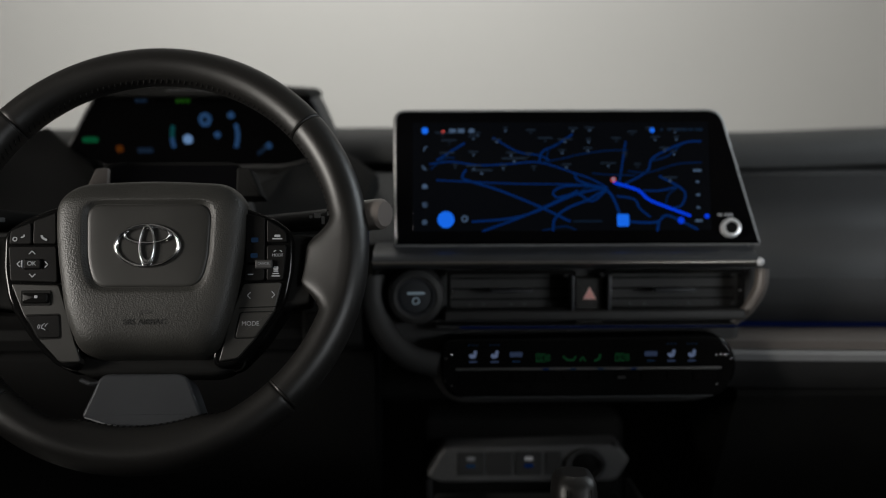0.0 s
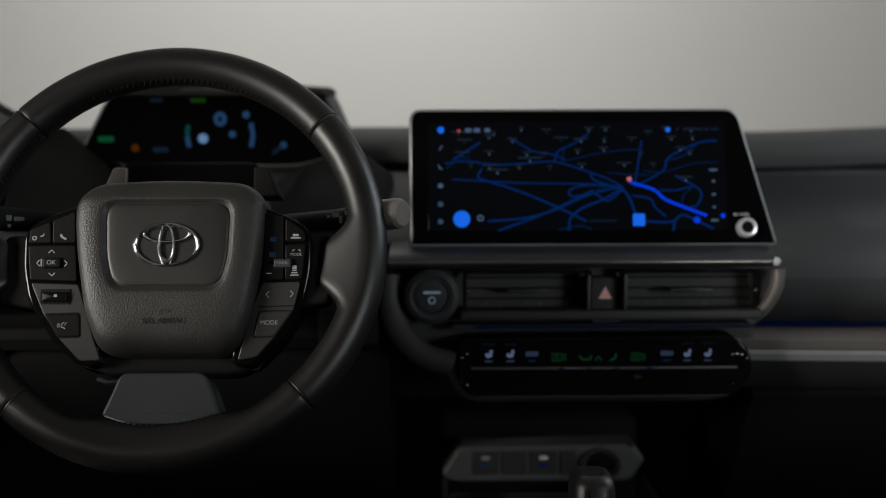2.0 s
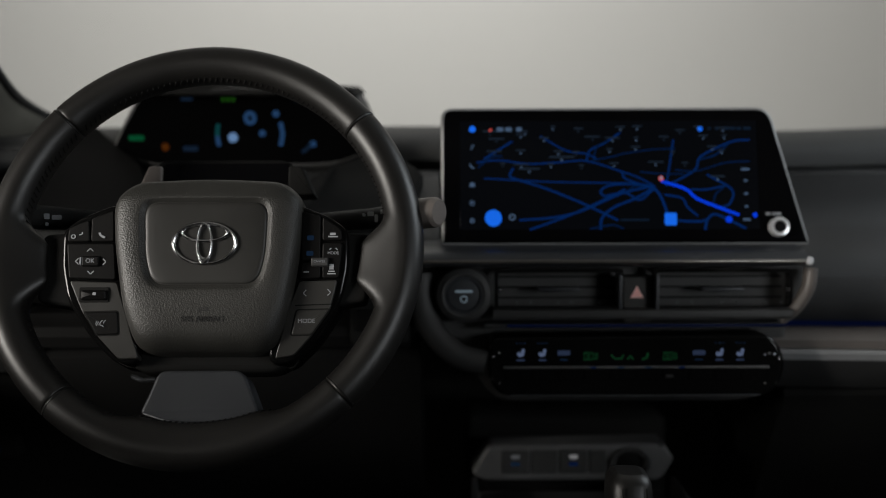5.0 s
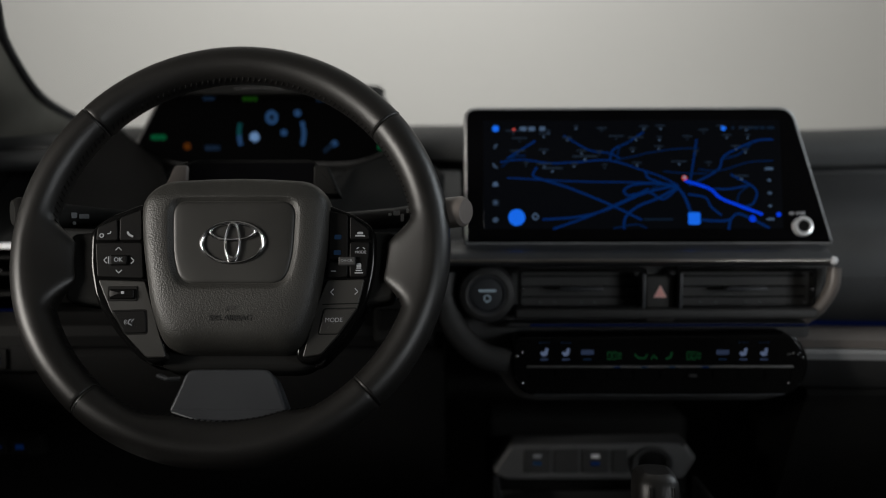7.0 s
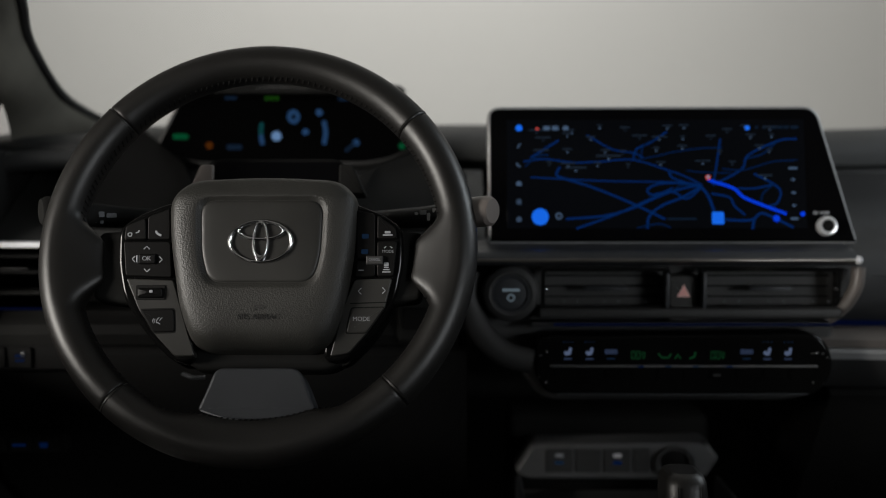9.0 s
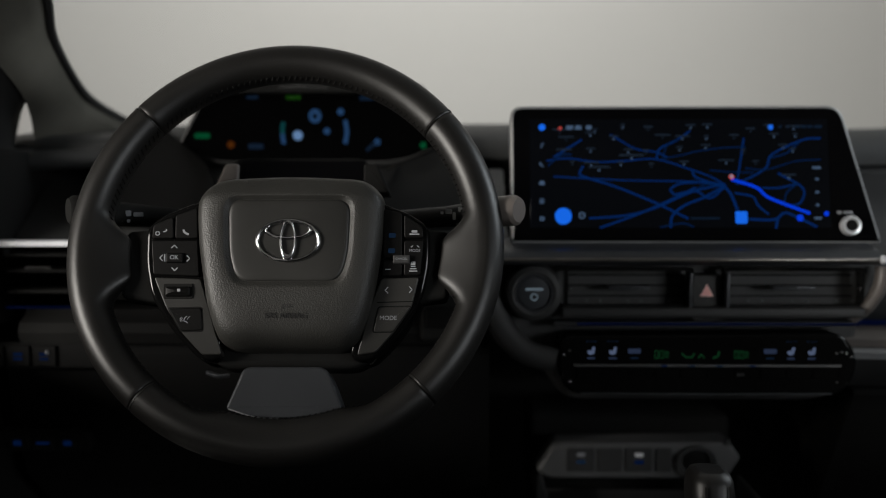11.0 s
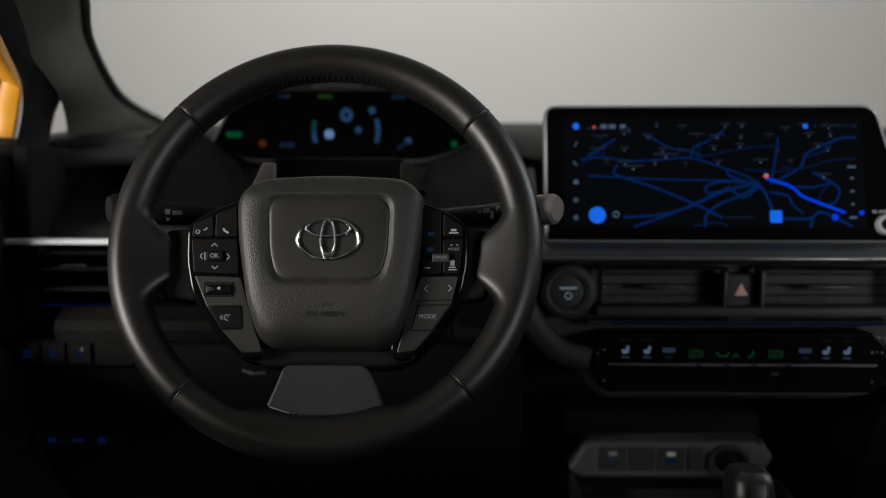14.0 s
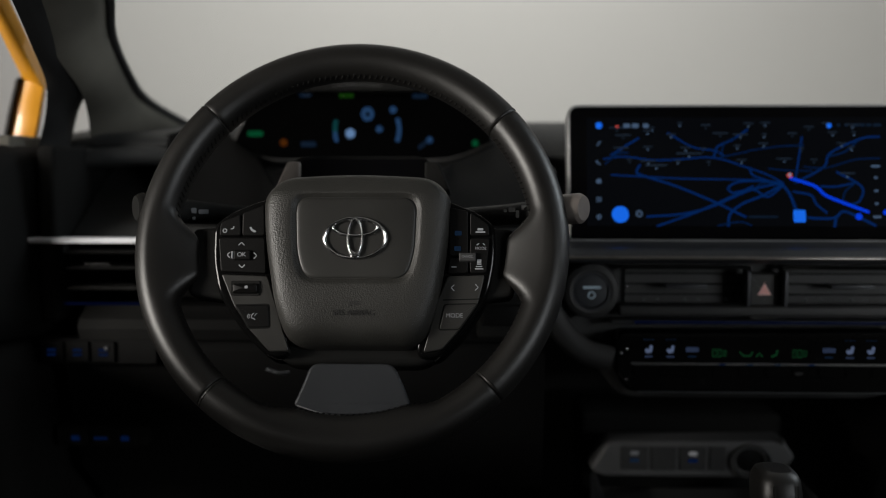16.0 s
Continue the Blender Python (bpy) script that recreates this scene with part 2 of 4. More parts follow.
def extrude_x(profile, x0, x1, bm=None, nx=12, bow=0.0, dip=0.0):
    """A closed (y, z) profile carried from x0 to x1; bow pushes its ends back, dip lowers it round x = 0.38."""
    bm = bm or bmesh.new()
    rings = []
    for i in range(nx + 1):
        t = i / nx
        x = x0 + (x1 - x0) * t
        d = bow * (2 * t - 1) ** 2
        low = dip * math.exp(-((x - 0.38) / 0.17) ** 2)
        rings.append([(x, y + d, z - low) for y, z in profile])
    return loft(bm, rings)


def smooth(points, per=6):
    """A Catmull-Rom curve through points."""
    p = [Vector(q) for q in points]
    p = [p[0] * 2 - p[1]] + p + [p[-1] * 2 - p[-2]]
    out = []
    for i in range(1, len(p) - 2):
        for j in range(per):
            t = j / per
            out.append(0.5 * (2 * p[i] + (p[i + 1] - p[i - 1]) * t + (2 * p[i - 1] - 5 * p[i] + 4 * p[i + 1] - p[i + 2]) * t * t + (3 * p[i] - 3 * p[i + 1] + p[i + 2] - p[i - 1]) * t ** 3))
    out.append(p[-2])
    return out


def words(name, text, size, material, parent, m, depth=0.0002, label=""):
    cu = bpy.data.curves.new(name, "FONT")
    cu.body, cu.size, cu.align_x, cu.align_y, cu.extrude = text, size, "CENTER", "CENTER", depth
    tmp = bpy.data.objects.new(name + "_tmp", cu)
    scene.collection.objects.link(tmp)
    bpy.context.view_layer.update()
    me = bpy.data.meshes.new_from_object(tmp.evaluated_get(bpy.context.evaluated_depsgraph_get()))
    bpy.data.objects.remove(tmp)
    me.materials.clear()
    me.materials.append(material)
    ob = new(name, me)
    ob.matrix_basis = m
    ob.parent = parent
    if label:
        ob["label"] = label
    return ob


def facing(x, y, z, back=0.0):
    """Local x to the right, local y up, local z towards the cabin; back: degrees by which the face leans back."""
    return pose(x, y, z, 90 - back, 0, 0)


# ---------------------------------------------------------------- studio round the car
def slab(name, cx, cy, cz, sx, sy, sz, material, label, category):
    return tagged(part(name, box(cx, cy, cz, sx, sy, sz), material), label, category, kind="structure")


slab("floor", 0.5, 0.5, -0.05, 10.2, 10.2, 0.1, STUDIO_FLOOR, "plain grey painted studio floor", "floor")
slab("wall_north", 0.5, 5.25, 2.0, 10.0, 0.1, 4.0, BACKDROP, "plain pale grey studio backdrop wall", "wall")
slab("wall_south", 0.5, -4.25, 2.0, 10.0, 0.1, 4.0, BACKDROP, "plain grey studio wall", "wall")
slab("wall_west", -4.55, 0.5, 2.0, 0.1, 9.4, 4.0, BACKDROP, "plain grey studio wall", "wall")
slab("wall_east", 5.55, 0.5, 2.0, 0.1, 9.4, 4.0, BACKDROP, "plain grey studio wall", "wall")
slab("ceiling", 0.5, 0.5, 4.06, 10.2, 10.2, 0.1, BACKDROP, "plain grey studio ceiling", "ceiling")

# ---------------------------------------------------------------- cabin shell
CX = 0.146
slab("cabin_floor", CX, 0.4, 0.36, 1.5, 2.7, 0.05, CARPET, "black carpeted car floor", "car floor")
slab("firewall", CX, 1.80, 0.68, 1.66, 0.05, 0.62, CARPET, "black bulkhead behind the dashboard", "bulkhead")
slab("cabin_rear", CX, -0.95, 0.72, 1.42, 0.05, 0.66, CARPET, "plain dark wall closing the cabin", "bulkhead")
roof = tagged(part("headliner", box(CX, -0.05, 1.40, 1.36, 1.75, 0.05, 0.02), HEADLINER), "black cloth headliner of the car roof", "headliner", kind="structure")
kick_low = rounded([(-0.72, 0.40), (-0.62, 0.40), (-0.625, 0.80), (-0.635, 0.835), (-0.72, 0.835)], 0.012, 3)
kick_top = rounded([(-0.72, 0.836), (-0.630, 0.836), (-0.618, 0.86), (-0.618, 0.93), (-0.628, 1.030), (-0.645, 1.046), (-0.72, 1.040)], 0.012, 3)


def side_panel(side):
    flip = lambda q, ys: [[(x if side < 0 else 2 * CX - x, y, z) for x, z in q] for y in ys]
    ob = tagged(part("side_panel", loft(bmesh.new(), flip(kick_low, (1.10, 1.2, 1.5, 1.78))), DEEP), "black side panel beside the dashboard at the open door", "side panel", kind="structure")
    part("side_panel_top", loft(bmesh.new(), flip([(x - 0.05, z) for x, z in kick_top], (1.30,)) + flip(kick_top, (1.40, 1.5, 1.78))), DEEP, ob)


side_panel(-1)
side_panel(1)
tagged(part("window_ledge", box(-0.705, 1.435, 1.043, 0.110, 0.10, 0.026, 0.006), PILLAR), "grey-brown ledge under the quarter window", "window ledge", kind="structure")
# Unseen panels, added so that the key light misses the low parts
block_outline = rounded([(-0.73, 0.40), (-0.65, 0.40), (-0.645, 0.80), (-0.655, 0.893), (-0.68, 0.905), (-0.72, 0.90)], 0.012, 3)
for side in (-1, 1):
    tagged(part("light_block", loft(bmesh.new(), [[(x if side < 0 else 2 * CX - x, y, z) for x, z in block_outline] for y in (-0.9, 0.0, 1.09)]), DEEP), "unseen black panel added to block light below the side window", "door panel", kind="structure")

# ---------------------------------------------------------------- dashboard
dash = thing("dashboard", "dark grey soft-touch car dashboard with brown-grey and silver trim", "dashboard", pose(CX, 1.5, 0.9))
DI = Matrix.Translation((-CX, -1.5, -0.9))


def dpart(name, bm, material, label=""):
    return part(name, bm, material, dash, label, DI)


X0, X1 = -0.60, 0.90
deck = [(1.98, 1.068), (1.80, 1.081), (1.70, 1.082), (1.63, 1.077), (1.585, 1.063), (1.570, 1.047), (1.565, 1.034), (1.60, 1.00), (1.95, 0.98)]
dpart("upper_deck", extrude_x(deck, X0, X1, nx=40, bow=0.03, dip=0.008), DASH_TOP)
groove = [(1.62, 1.036), (1.585, 1.034), (1.58, 1.022), (1.62, 1.015)]
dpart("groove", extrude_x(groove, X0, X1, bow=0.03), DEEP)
padp = [(1.62, 1.020), (1.565, 1.022), (1.548, 1.017), (1.535, 0.99), (1.520, 0.966), (1.495, 0.950), (1.455, 0.936), (1.428, 0.922), (1.413, 0.905), (1.412, 0.880), (1.418, 0.861), (1.423, 0.855), (1.60, 0.855)]
dpart("soft_pad", extrude_x(padp, 0.26, X1, bow=0.02), DASH, "soft dark grey padded passenger panel")
padl = [(1.62, 1.020), (1.545, 1.022), (1.52, 1.017), (1.47, 0.99), (1.42, 0.96), (1.40, 0.950), (1.395, 0.945), (1.62, 0.945)]
dpart("soft_pad", extrude_x(padl, X0, -0.06, bow=0.02), DASH_TOP)
dpart("ambient_strip", extrude_x([(1.45, 0.8542), (1.4105, 0.8540), (1.4105, 0.8518), (1.45, 0.851)], 0.292, X1, bow=0.02), AMBIENT, "thin glowing blue line")
trimp = [(1.50, 0.851), (1.402, 0.8505), (1.385, 0.848), (1.372, 0.842), (1.368, 0.834), (1.50, 0.832)]
dpart("trim_strip", extrude_x(trimp, 0.26, X1, bow=0.02), TRIM)
silv = [(1.50, 0.833), (1.3665, 0.833), (1.364, 0.829), (1.366, 0.822), (1.50, 0.820)]
dpart("silver_strip", extrude_x(silv, 0.262, X1, bow=0.02), SILVER, "satin silver accent strip")
lowp = [(1.50, 0.820), (1.368, 0.8215), (1.375, 0.805), (1.388, 0.792), (1.392, 0.788), (1.50, 0.788)]
dpart("lower_trim", extrude_x(lowp, 0.26, X1, bow=0.02), BLACK)
glovep = [(1.60, 0.786), (1.400, 0.786), (1.396, 0.780), (1.43, 0.73), (1.50, 0.62), (1.56, 0.56), (1.70, 0.56)]
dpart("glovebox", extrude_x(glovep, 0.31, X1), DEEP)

# lower driver side: shelf, knee panel
shelf = [(1.50, 0.872), (1.392, 0.872), (1.386, 0.866), (1.372, 0.860), (1.368, 0.850), (1.374, 0.838), (1.50, 0.836)]
# One shelf in two blacks: shade behind the wheel is put into the second
dpart("driver_trim", extrude_x(shelf, -0.578, -0.50), DEEP)
dpart("driver_trim_shaded", extrude_x(shelf, -0.499, -0.09), SHADED)
dpart("ambient_strip", extrude_x([(1.400, 0.8742), (1.394, 0.8740), (1.394, 0.8724), (1.400, 0.8722)], -0.612, -0.50), AMBIENT, "thin glowing blue line")
knee = [(1.50, 0.836), (1.392, 0.834), (1.385, 0.825), (1.40, 0.75), (1.43, 0.68), (1.50, 0.62), (1.60, 0.60)]
dpart("knee_panel", extrude_x(knee, X0, -0.08), SHADED)
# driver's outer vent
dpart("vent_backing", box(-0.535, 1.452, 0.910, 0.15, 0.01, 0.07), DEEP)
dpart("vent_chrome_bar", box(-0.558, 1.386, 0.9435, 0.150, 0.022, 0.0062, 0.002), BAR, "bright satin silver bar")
# Shade is put into the slats' colour; the lowest, brighter one gets a lighter black
for z, slat_mat in ((0.931, SHADED), (0.914, SHADED), (0.892, DEEP)):
    dpart("vent_slat", box(-0.530, 1.40, z, 0.13, 0.035, 0.004, 0.0012), slat_mat)
dpart("vent_tab", box(-0.565, 1.398, 0.916, 0.03, 0.01, 0.004, 0.0012), BLACK)
dpart("end_cap", box(-0.612, 1.46, 0.95, 0.02, 0.16, 0.19, 0.006), DEEP)
dpart("deck_roll", sweep([(-0.636, 1.470, 1.0285), (-0.630, 1.470, 1.029), (-0.58, 1.478, 1.033), (-0.54, 1.486, 1.035), (-0.50, 1.497, 1.034), (-0.465, 1.515, 1.026)], 0.0125, 0.0115, n=16, taper=(0.85, 1, 1, 1, 0.8, 0.4)), DASH_TOP)
dpart("deck_corner", extrude_x(rounded([(1.64, 1.074), (1.505, 1.061), (1.490, 1.055), (1.487, 1.046), (1.50, 1.040), (1.64, 1.036)], 0.006, 3), -0.642, -0.515, bow=0.004), DASH_TOP)

# ---------------------------------------------------------------- instrument cluster
clu = thing("instrument_cluster", "black hooded instrument display with small blue and green symbols", "instrument cluster", facing(-0.300, 1.535, 1.07, -6))
cl_out = rounded([(-0.153, -0.02), (-0.112, -0.043), (0.118, -0.043), (0.168, -0.02), (0.148, 0.030), (0.138, 0.046), (-0.113, 0.046), (-0.124, 0.030)], [0.006, 0.03, 0.03, 0.006, 0.01, 0.012, 0.012, 0.01])
part("housing", plate(cl_out, -0.09, 0.0, 0.003), BLACK, clu)
part("glass", plate(inset(cl_out, 0.004), -0.001, 0.0015, 0.0008), CLUSTER_GLASS, clu)
part("visor", plate(rounded([(-0.122, 0.040), (0.146, 0.040), (0.138, 0.049), (0.06, 0.0545), (0.0, 0.056), (-0.06, 0.0545), (-0.114, 0.049)], 0.004), -0.10, 0.030, 0.004), DEEP, clu)
ZC = 0.0016


def icon(name, outline, z0, material, parent, label=""):
    return part(name, plate(outline, z0, z0 + 0.0003, 0.0001), material, parent, label)


icon("symbol", rect(0.019, 0.0065, 0.003, -0.121, -0.0082), ZC, CL_GREEN, clu, "green glowing mark")
icon("symbol", disc(0.0045, -0.087, -0.019, 16), ZC, CL_ORANGE, clu, "orange glowing mark")
for dx in (-0.006, 0.0, 0.006):
    icon("symbol", rect(0.0045, 0.005, 0.001, -0.010 + dx, 0.037), ZC, CL_LIME, clu, "lime glowing mark")
icon("symbol", disc(0.0058, -0.006, -0.008, 24), ZC, CL_WHITE, clu, "pale glowing disc")
part("ring", hoop(disc(0.0076, 0.0152, 0.0150, 28, 0.0084), disc(0.0027, 0.0152, 0.0150, 28, 0.0032), ZC, ZC + 0.0004), CL_BLUE, clu)
icon("symbol", disc(0.004, 0.029, -0.003, 16), ZC, CL_BLUE, clu)
icon("symbol", disc(0.0042, 0.046, 0.020, 16), ZC, CL_BLUE, clu)
part("arc", ribbon(smooth([(-0.0225, -0.018), (-0.0240, -0.012), (-0.0244, -0.006)]), 0.005, ZC), CL_BLUE, clu)
part("arc", ribbon(smooth([(-0.0244, -0.006), (-0.0240, 0.002), (-0.0225, 0.008)]), 0.005, ZC), CL_TEAL, clu, "teal glowing arc")
part("arc", ribbon(smooth([(0.0505, -0.018), (0.0530, -0.004), (0.0512, 0.010)]), 0.005, ZC), CL_BLUE, clu)
# Thin paler line drawn as a highlight along the visor
part("visor_highlight", sweep(smooth([(-0.022, 0.0493, 0.031), (0.006, 0.0507, 0.031), (0.036, 0.0493, 0.031)]), 0.0005, n=6), CONSOLE, clu)
icon("symbol", rect(0.014, 0.005, 0.001, -0.059, 0.038), ZC, CL_DIM, clu)
icon("symbol", rect(0.018, 0.006, 0.001, -0.057, -0.021), ZC, CL_DIM, clu)
icon("symbol", rect(0.018, 0.005, 0.001, 0.078, 0.036), ZC, CL_DIM, clu)
part("symbol", ribbon([(0.076, -0.026), (0.086, -0.018), (0.090, -0.014)], 0.004, ZC), CL_DIM, clu)
icon("symbol", disc(0.004, 0.089, -0.016, 16), ZC, CL_BLUE, clu)
icon("symbol", disc(0.004, 0.144, -0.020, 16), ZC, CL_GREEN, clu)

# side wings that lead from the cluster down to the column
for s in (-1, 1):
    bm = bmesh.new()
    a = [(-0.30 + s * x, y, z) for x, y, z in ((0.176, 1.55, 1.080 if s < 0 else 1.052), (0.112, 1.53, 1.026), (0.075, 1.42, 1.005), (0.080, 1.40, 0.960), (0.20, 1.42, 0.960), (0.222, 1.50, 1.062 if s < 0 else 1.02))]
    b = [(x, y + 0.04, z - 0.03) for x, y, z in a]
    loft(bm, [b, a])
    bmesh.ops.bevel(bm, geom=list(bm.edges), offset=0.006, segments=3, profile=0.5, affect="EDGES")
    # Left wing is the blacker one: its shade is put into the colour
    dpart("cluster_wing", bm, DEEP if s > 0 else SHADED)

# ---------------------------------------------------------------- steering column
col = thing("steering_column", "black steering column cover with switch stalks", "steering column", pose(-0.262, 1.30, 0.96))
CI = Matrix.Translation((0.262, -1.30, -0.96))
bm = bmesh.new()
cs = rounded([(-0.052, -0.07), (0.052, -0.07), (0.060, 0.0), (0.052, 0.035), (-0.052, 0.035), (-0.060, 0.0)], 0.02)
loft(bm, [[(-0.262 + x * k, y, 0.955 + z * k + 0.06 * (y - 1.24)) for x, z in cs] for y, k in ((1.225, 0.95), (1.235, 1.0), (1.36, 1.0), (1.45, 0.9))])
part("shroud", bm, BLACK, col, "", CI)
# sensor bridge above the hub
outl = rounded([(-0.080, 0.0), (-0.070, 0.024), (-0.055, 0.030), (0.056, 0.030), (0.066, 0.024), (0.074, 0.0)], 0.006)
part("sensor_bridge", plate(outl, -0.06, 0.0, 0.0008), SHADED, col, "", CI @ facing(-0.263, 1.290, 1.003, 10))
part("sensor_window", plate(rounded([(-0.056, 0.0), (-0.058, 0.0265), (0.060, 0.0265), (0.060, 0.0)], 0.002), -0.01, 0.0008, 0.0001), GLASSY, col, "gloss black window", CI @ facing(-0.263, 1.290, 1.003, 10))
# Twin posts, pale left and black right: light and shade are in their colours
part("post", plate(rounded([(-0.085, -0.004), (-0.073, 0.024), (-0.060, 0.024), (-0.060, -0.004)], 0.003), -0.03, 0.004, 0.002), TRIM, col, "", CI @ facing(-0.263, 1.290, 1.003, 10))
part("post", plate(rounded([(0.085, -0.004), (0.073, 0.024), (0.060, 0.024), (0.060, -0.004)][::-1], 0.003), -0.03, 0.004, 0.002), DEEP, col, "", CI @ facing(-0.263, 1.290, 1.003, 10))


def stalk(s):
    k = 1.0 if s > 0 else 0.955
    # Left stalk is blacker than the right: its shade is put into the colour
    st = part("stalk", sweep([(-0.262 + s * x * k, 1.27 - d, 0.975 + z) for x, d, z in ((0.05, 0, -0.004), (0.10, 0.005, 0), (0.14, 0.012, 0.003), (0.165, 0.03, 0.006), (0.182, 0.05, 0.008))], 0.011, 0.009, n=14, taper=(0.9, 1.0, 1.1, 1.25, 1.2)), DEEP if s < 0 else BLACK, col, "", CI)
    part("knob", sweep([(-0.262 + s * x * k, 1.27 - d, 0.975 + z) for x, d, z in ((0.180, 0.048, 0.008), (0.184, 0.051, 0.009), (0.200, 0.062, 0.011), (0.203, 0.064, 0.011))], 0.014, 0.0135, n=16, taper=(0.7, 1.0, 1.0, 0.8)), TRIM if s > 0 else DEEP, st)
    # White marks on the right stalk also stand for a bright glint there
    if s < 0:
        marks, at = ((-0.009, -0.003, 0.004, 0.003), (-0.002, 0.003, 0.005, 0.005), (-0.002, -0.004, 0.003, 0.003), (0.007, 0.002, 0.009, 0.004)), facing(-0.408, 1.228, 0.9795)
    else:
        marks, at = ((-0.010, 0.002, 0.003, 0.0025), (-0.004, 0.003, 0.006, 0.004), (0.001, -0.001, 0.003, 0.007), (0.008, 0.005, 0.007, 0.004)), facing(-0.117, 1.235, 0.9805)
    for x, y, w, h in marks:
        icon("mark", rect(w, h, 0.001, x, y), 0, PRINT if s < 0 else WHITE_PRINT, st).matrix_basis = at
    return st


stalk(-1)
stalk(1)
part("column_lever", sweep([(-0.362, 1.31, 0.820), (-0.349, 1.297, 0.819), (-0.338, 1.30, 0.819)], 0.0028, 0.0020, n=10), DARK_SILVER, col, "small satin silver lever", CI)
dpart("side_switch_panel", box(-0.122, 1.372, 0.872, 0.062, 0.02, 0.058, 0.005), DEEP)
# Metal strip drawn for the pale glints on the panel's upper edge
dpart("side_switch_glint", box(-0.126, 1.361, 0.893, 0.050, 0.004, 0.004, 0.0015), DARK_SILVER)
dpart("side_switch", box(-0.124, 1.362, 0.868, 0.046, 0.006, 0.022, 0.002), SWITCH)

# ---------------------------------------------------------------- steering wheel
WHEEL = facing(-0.262, 1.195, 0.9563, 21)
wheel = thing("steering_wheel", "black leather steering wheel with chrome emblem and switch clusters", "steering wheel", WHEEL)
RM, RA, RB = 0.1733, 0.0163, 0.0185


def ease(t):
    t = min(1.0, max(0.0, t))
    return t * t * (3 - 2 * t)


def rim_flare(deg):
    """How far the leather reaches inwards at that angle: into the side spokes and round the lower spoke."""
    d = (deg + 180) % 360 - 180
    side = d if abs(d) <= 90 else (180 - d if d > 0 else -180 - d)
    out = 0.0222 * ease((side + 20.5) / 9) * (1 - ease((side - 0.5) / 10))
    low = abs(d + 90 - 2)
    return out + 0.0075 * (1 - ease((low - 16) / 12))


def rim_section(d0, d1, material, label=""):
    bm, rings, n, m = bmesh.new(), [], 72, 32
    degs = [d0 + 0.04, d0 + 0.4] + [d0 + (d1 - d0) * k / n for k in range(1, n)] + [d1 - 0.4, d1 - 0.04]
    for k, dg in enumerate(degs):
        q = 0.965 if k in (0, len(degs) - 1) else 1.0
        a, reach = radians(dg), rim_flare(dg)
        ring = []
        for p in range(m):
            f = 2 * math.pi * p / m
            cf, sf = math.cos(f), math.sin(f)
            if sf < 0:  # a little fuller behind
                sf = -abs(sf) ** 0.9 * 1.1
            inner = max(0.0, -cf) ** 0.8
            r = RM + RA * q * cf - reach * inner
            z = RB * q * sf * (1 - 0.62 * inner * reach / 0.0235)
            ring.append((r * math.cos(a), r * math.sin(a), z))
        rings.append(ring)
    loft(bm, rings)
    return part("rim_section", bm, material, wheel, label, angle=70)


cuts = (40.0, 137.5, 229.5, 313.5, 400.0)
for k in range(4):
    seg = rim_section(cuts[k], cuts[k + 1], SMOOTH_LEATHER if k % 2 else LEATHER)
    bm = bmesh.new()
    d = cuts[k] + 2.0
    while d < cuts[k + 1] - 1.5:
        a, reach = radians(d), rim_flare(d)
        if reach > 0.008:
            d += 1.9
            continue
        r0, r1 = RM - (RA + reach) * 0.955, RM - (RA + reach) * 1.015
        sweep([(r0 * math.cos(a - 0.007), r0 * math.sin(a - 0.007), 0.0066), (r1 * math.cos(a + 0.007), r1 * math.sin(a + 0.007), 0.0005)], 0.0006, n=5, bm=bm)
        d += 1.9
    tagged(part("stitching", bm, THREAD, seg), kind="stuff")
    # thread line beside each seam
    a = radians(cuts[k] + 0.7)
    part("seam_thread", sweep([((RM + RA * 1.005 * math.cos(f)) * math.cos(a), (RM + RA * 1.005 * math.cos(f)) * math.sin(a), RB * 1.005 * math.sin(f)) for f in [0.25 + 0.14 * i for i in range(20)]], 0.0004, n=5), THREAD, seg)
part("rim_core", sweep([(RM * math.cos(2 * math.pi * i / 96), RM * math.sin(2 * math.pi * i / 96), 0) for i in range(96)], RA * 0.9, RB * 0.9, n=14, closed=True), RUBBER, wheel)

# spokes at three and nine o'clock
for s in (-1, 1):
    q = rounded([(s * x, y) for x, y in ((0.095, 0.018), (0.142, 0.014), (0.142, -0.046), (0.095, -0.052))][::s], 0.006)
    part("spoke_arm", plate(q, -0.024, -0.004, 0.004), DEEP, wheel)

hub = rounded([(-0.088, 0.030), (-0.070, 0.046), (0.082, 0.046), (0.098, 0.030), (0.094, -0.070), (0.070, -0.104), (-0.058, -0.104), (-0.084, -0.070)], 0.015)
part("hub_back", plate(hub, -0.050, -0.022, 0.006), DEEP, wheel)

# gloss black bezels and switch plates
for s in (-1, 1):
    q = rounded([(0.003 + s * x, y) for x, y in ((0.060, 0.036), (0.080, 0.034), (0.108, 0.023), (0.1225, 0.012), (0.1225, -0.018), (0.117, -0.046), (0.097, -0.076), (0.074, -0.099), (0.055, -0.099))][::s], 0.008)
    part("bezel", plate(q, -0.030, 0.0095, 0.003, tilt=0.2), BEZEL, wheel, "gloss black bezel")


def key(name, pts, parent, material=SWITCH, h=0.0128, r=0.0025, bev=0.0010):
    return part(name, plate(rounded(pts, r), 0.0, h, bev, tilt=0.2), material, parent)


def mark(pts, parent, h=0.0129, material=PRINT):
    return part("symbol", plate(pts, h, h + 0.0003, 0.0001, tilt=0.2), material, parent)


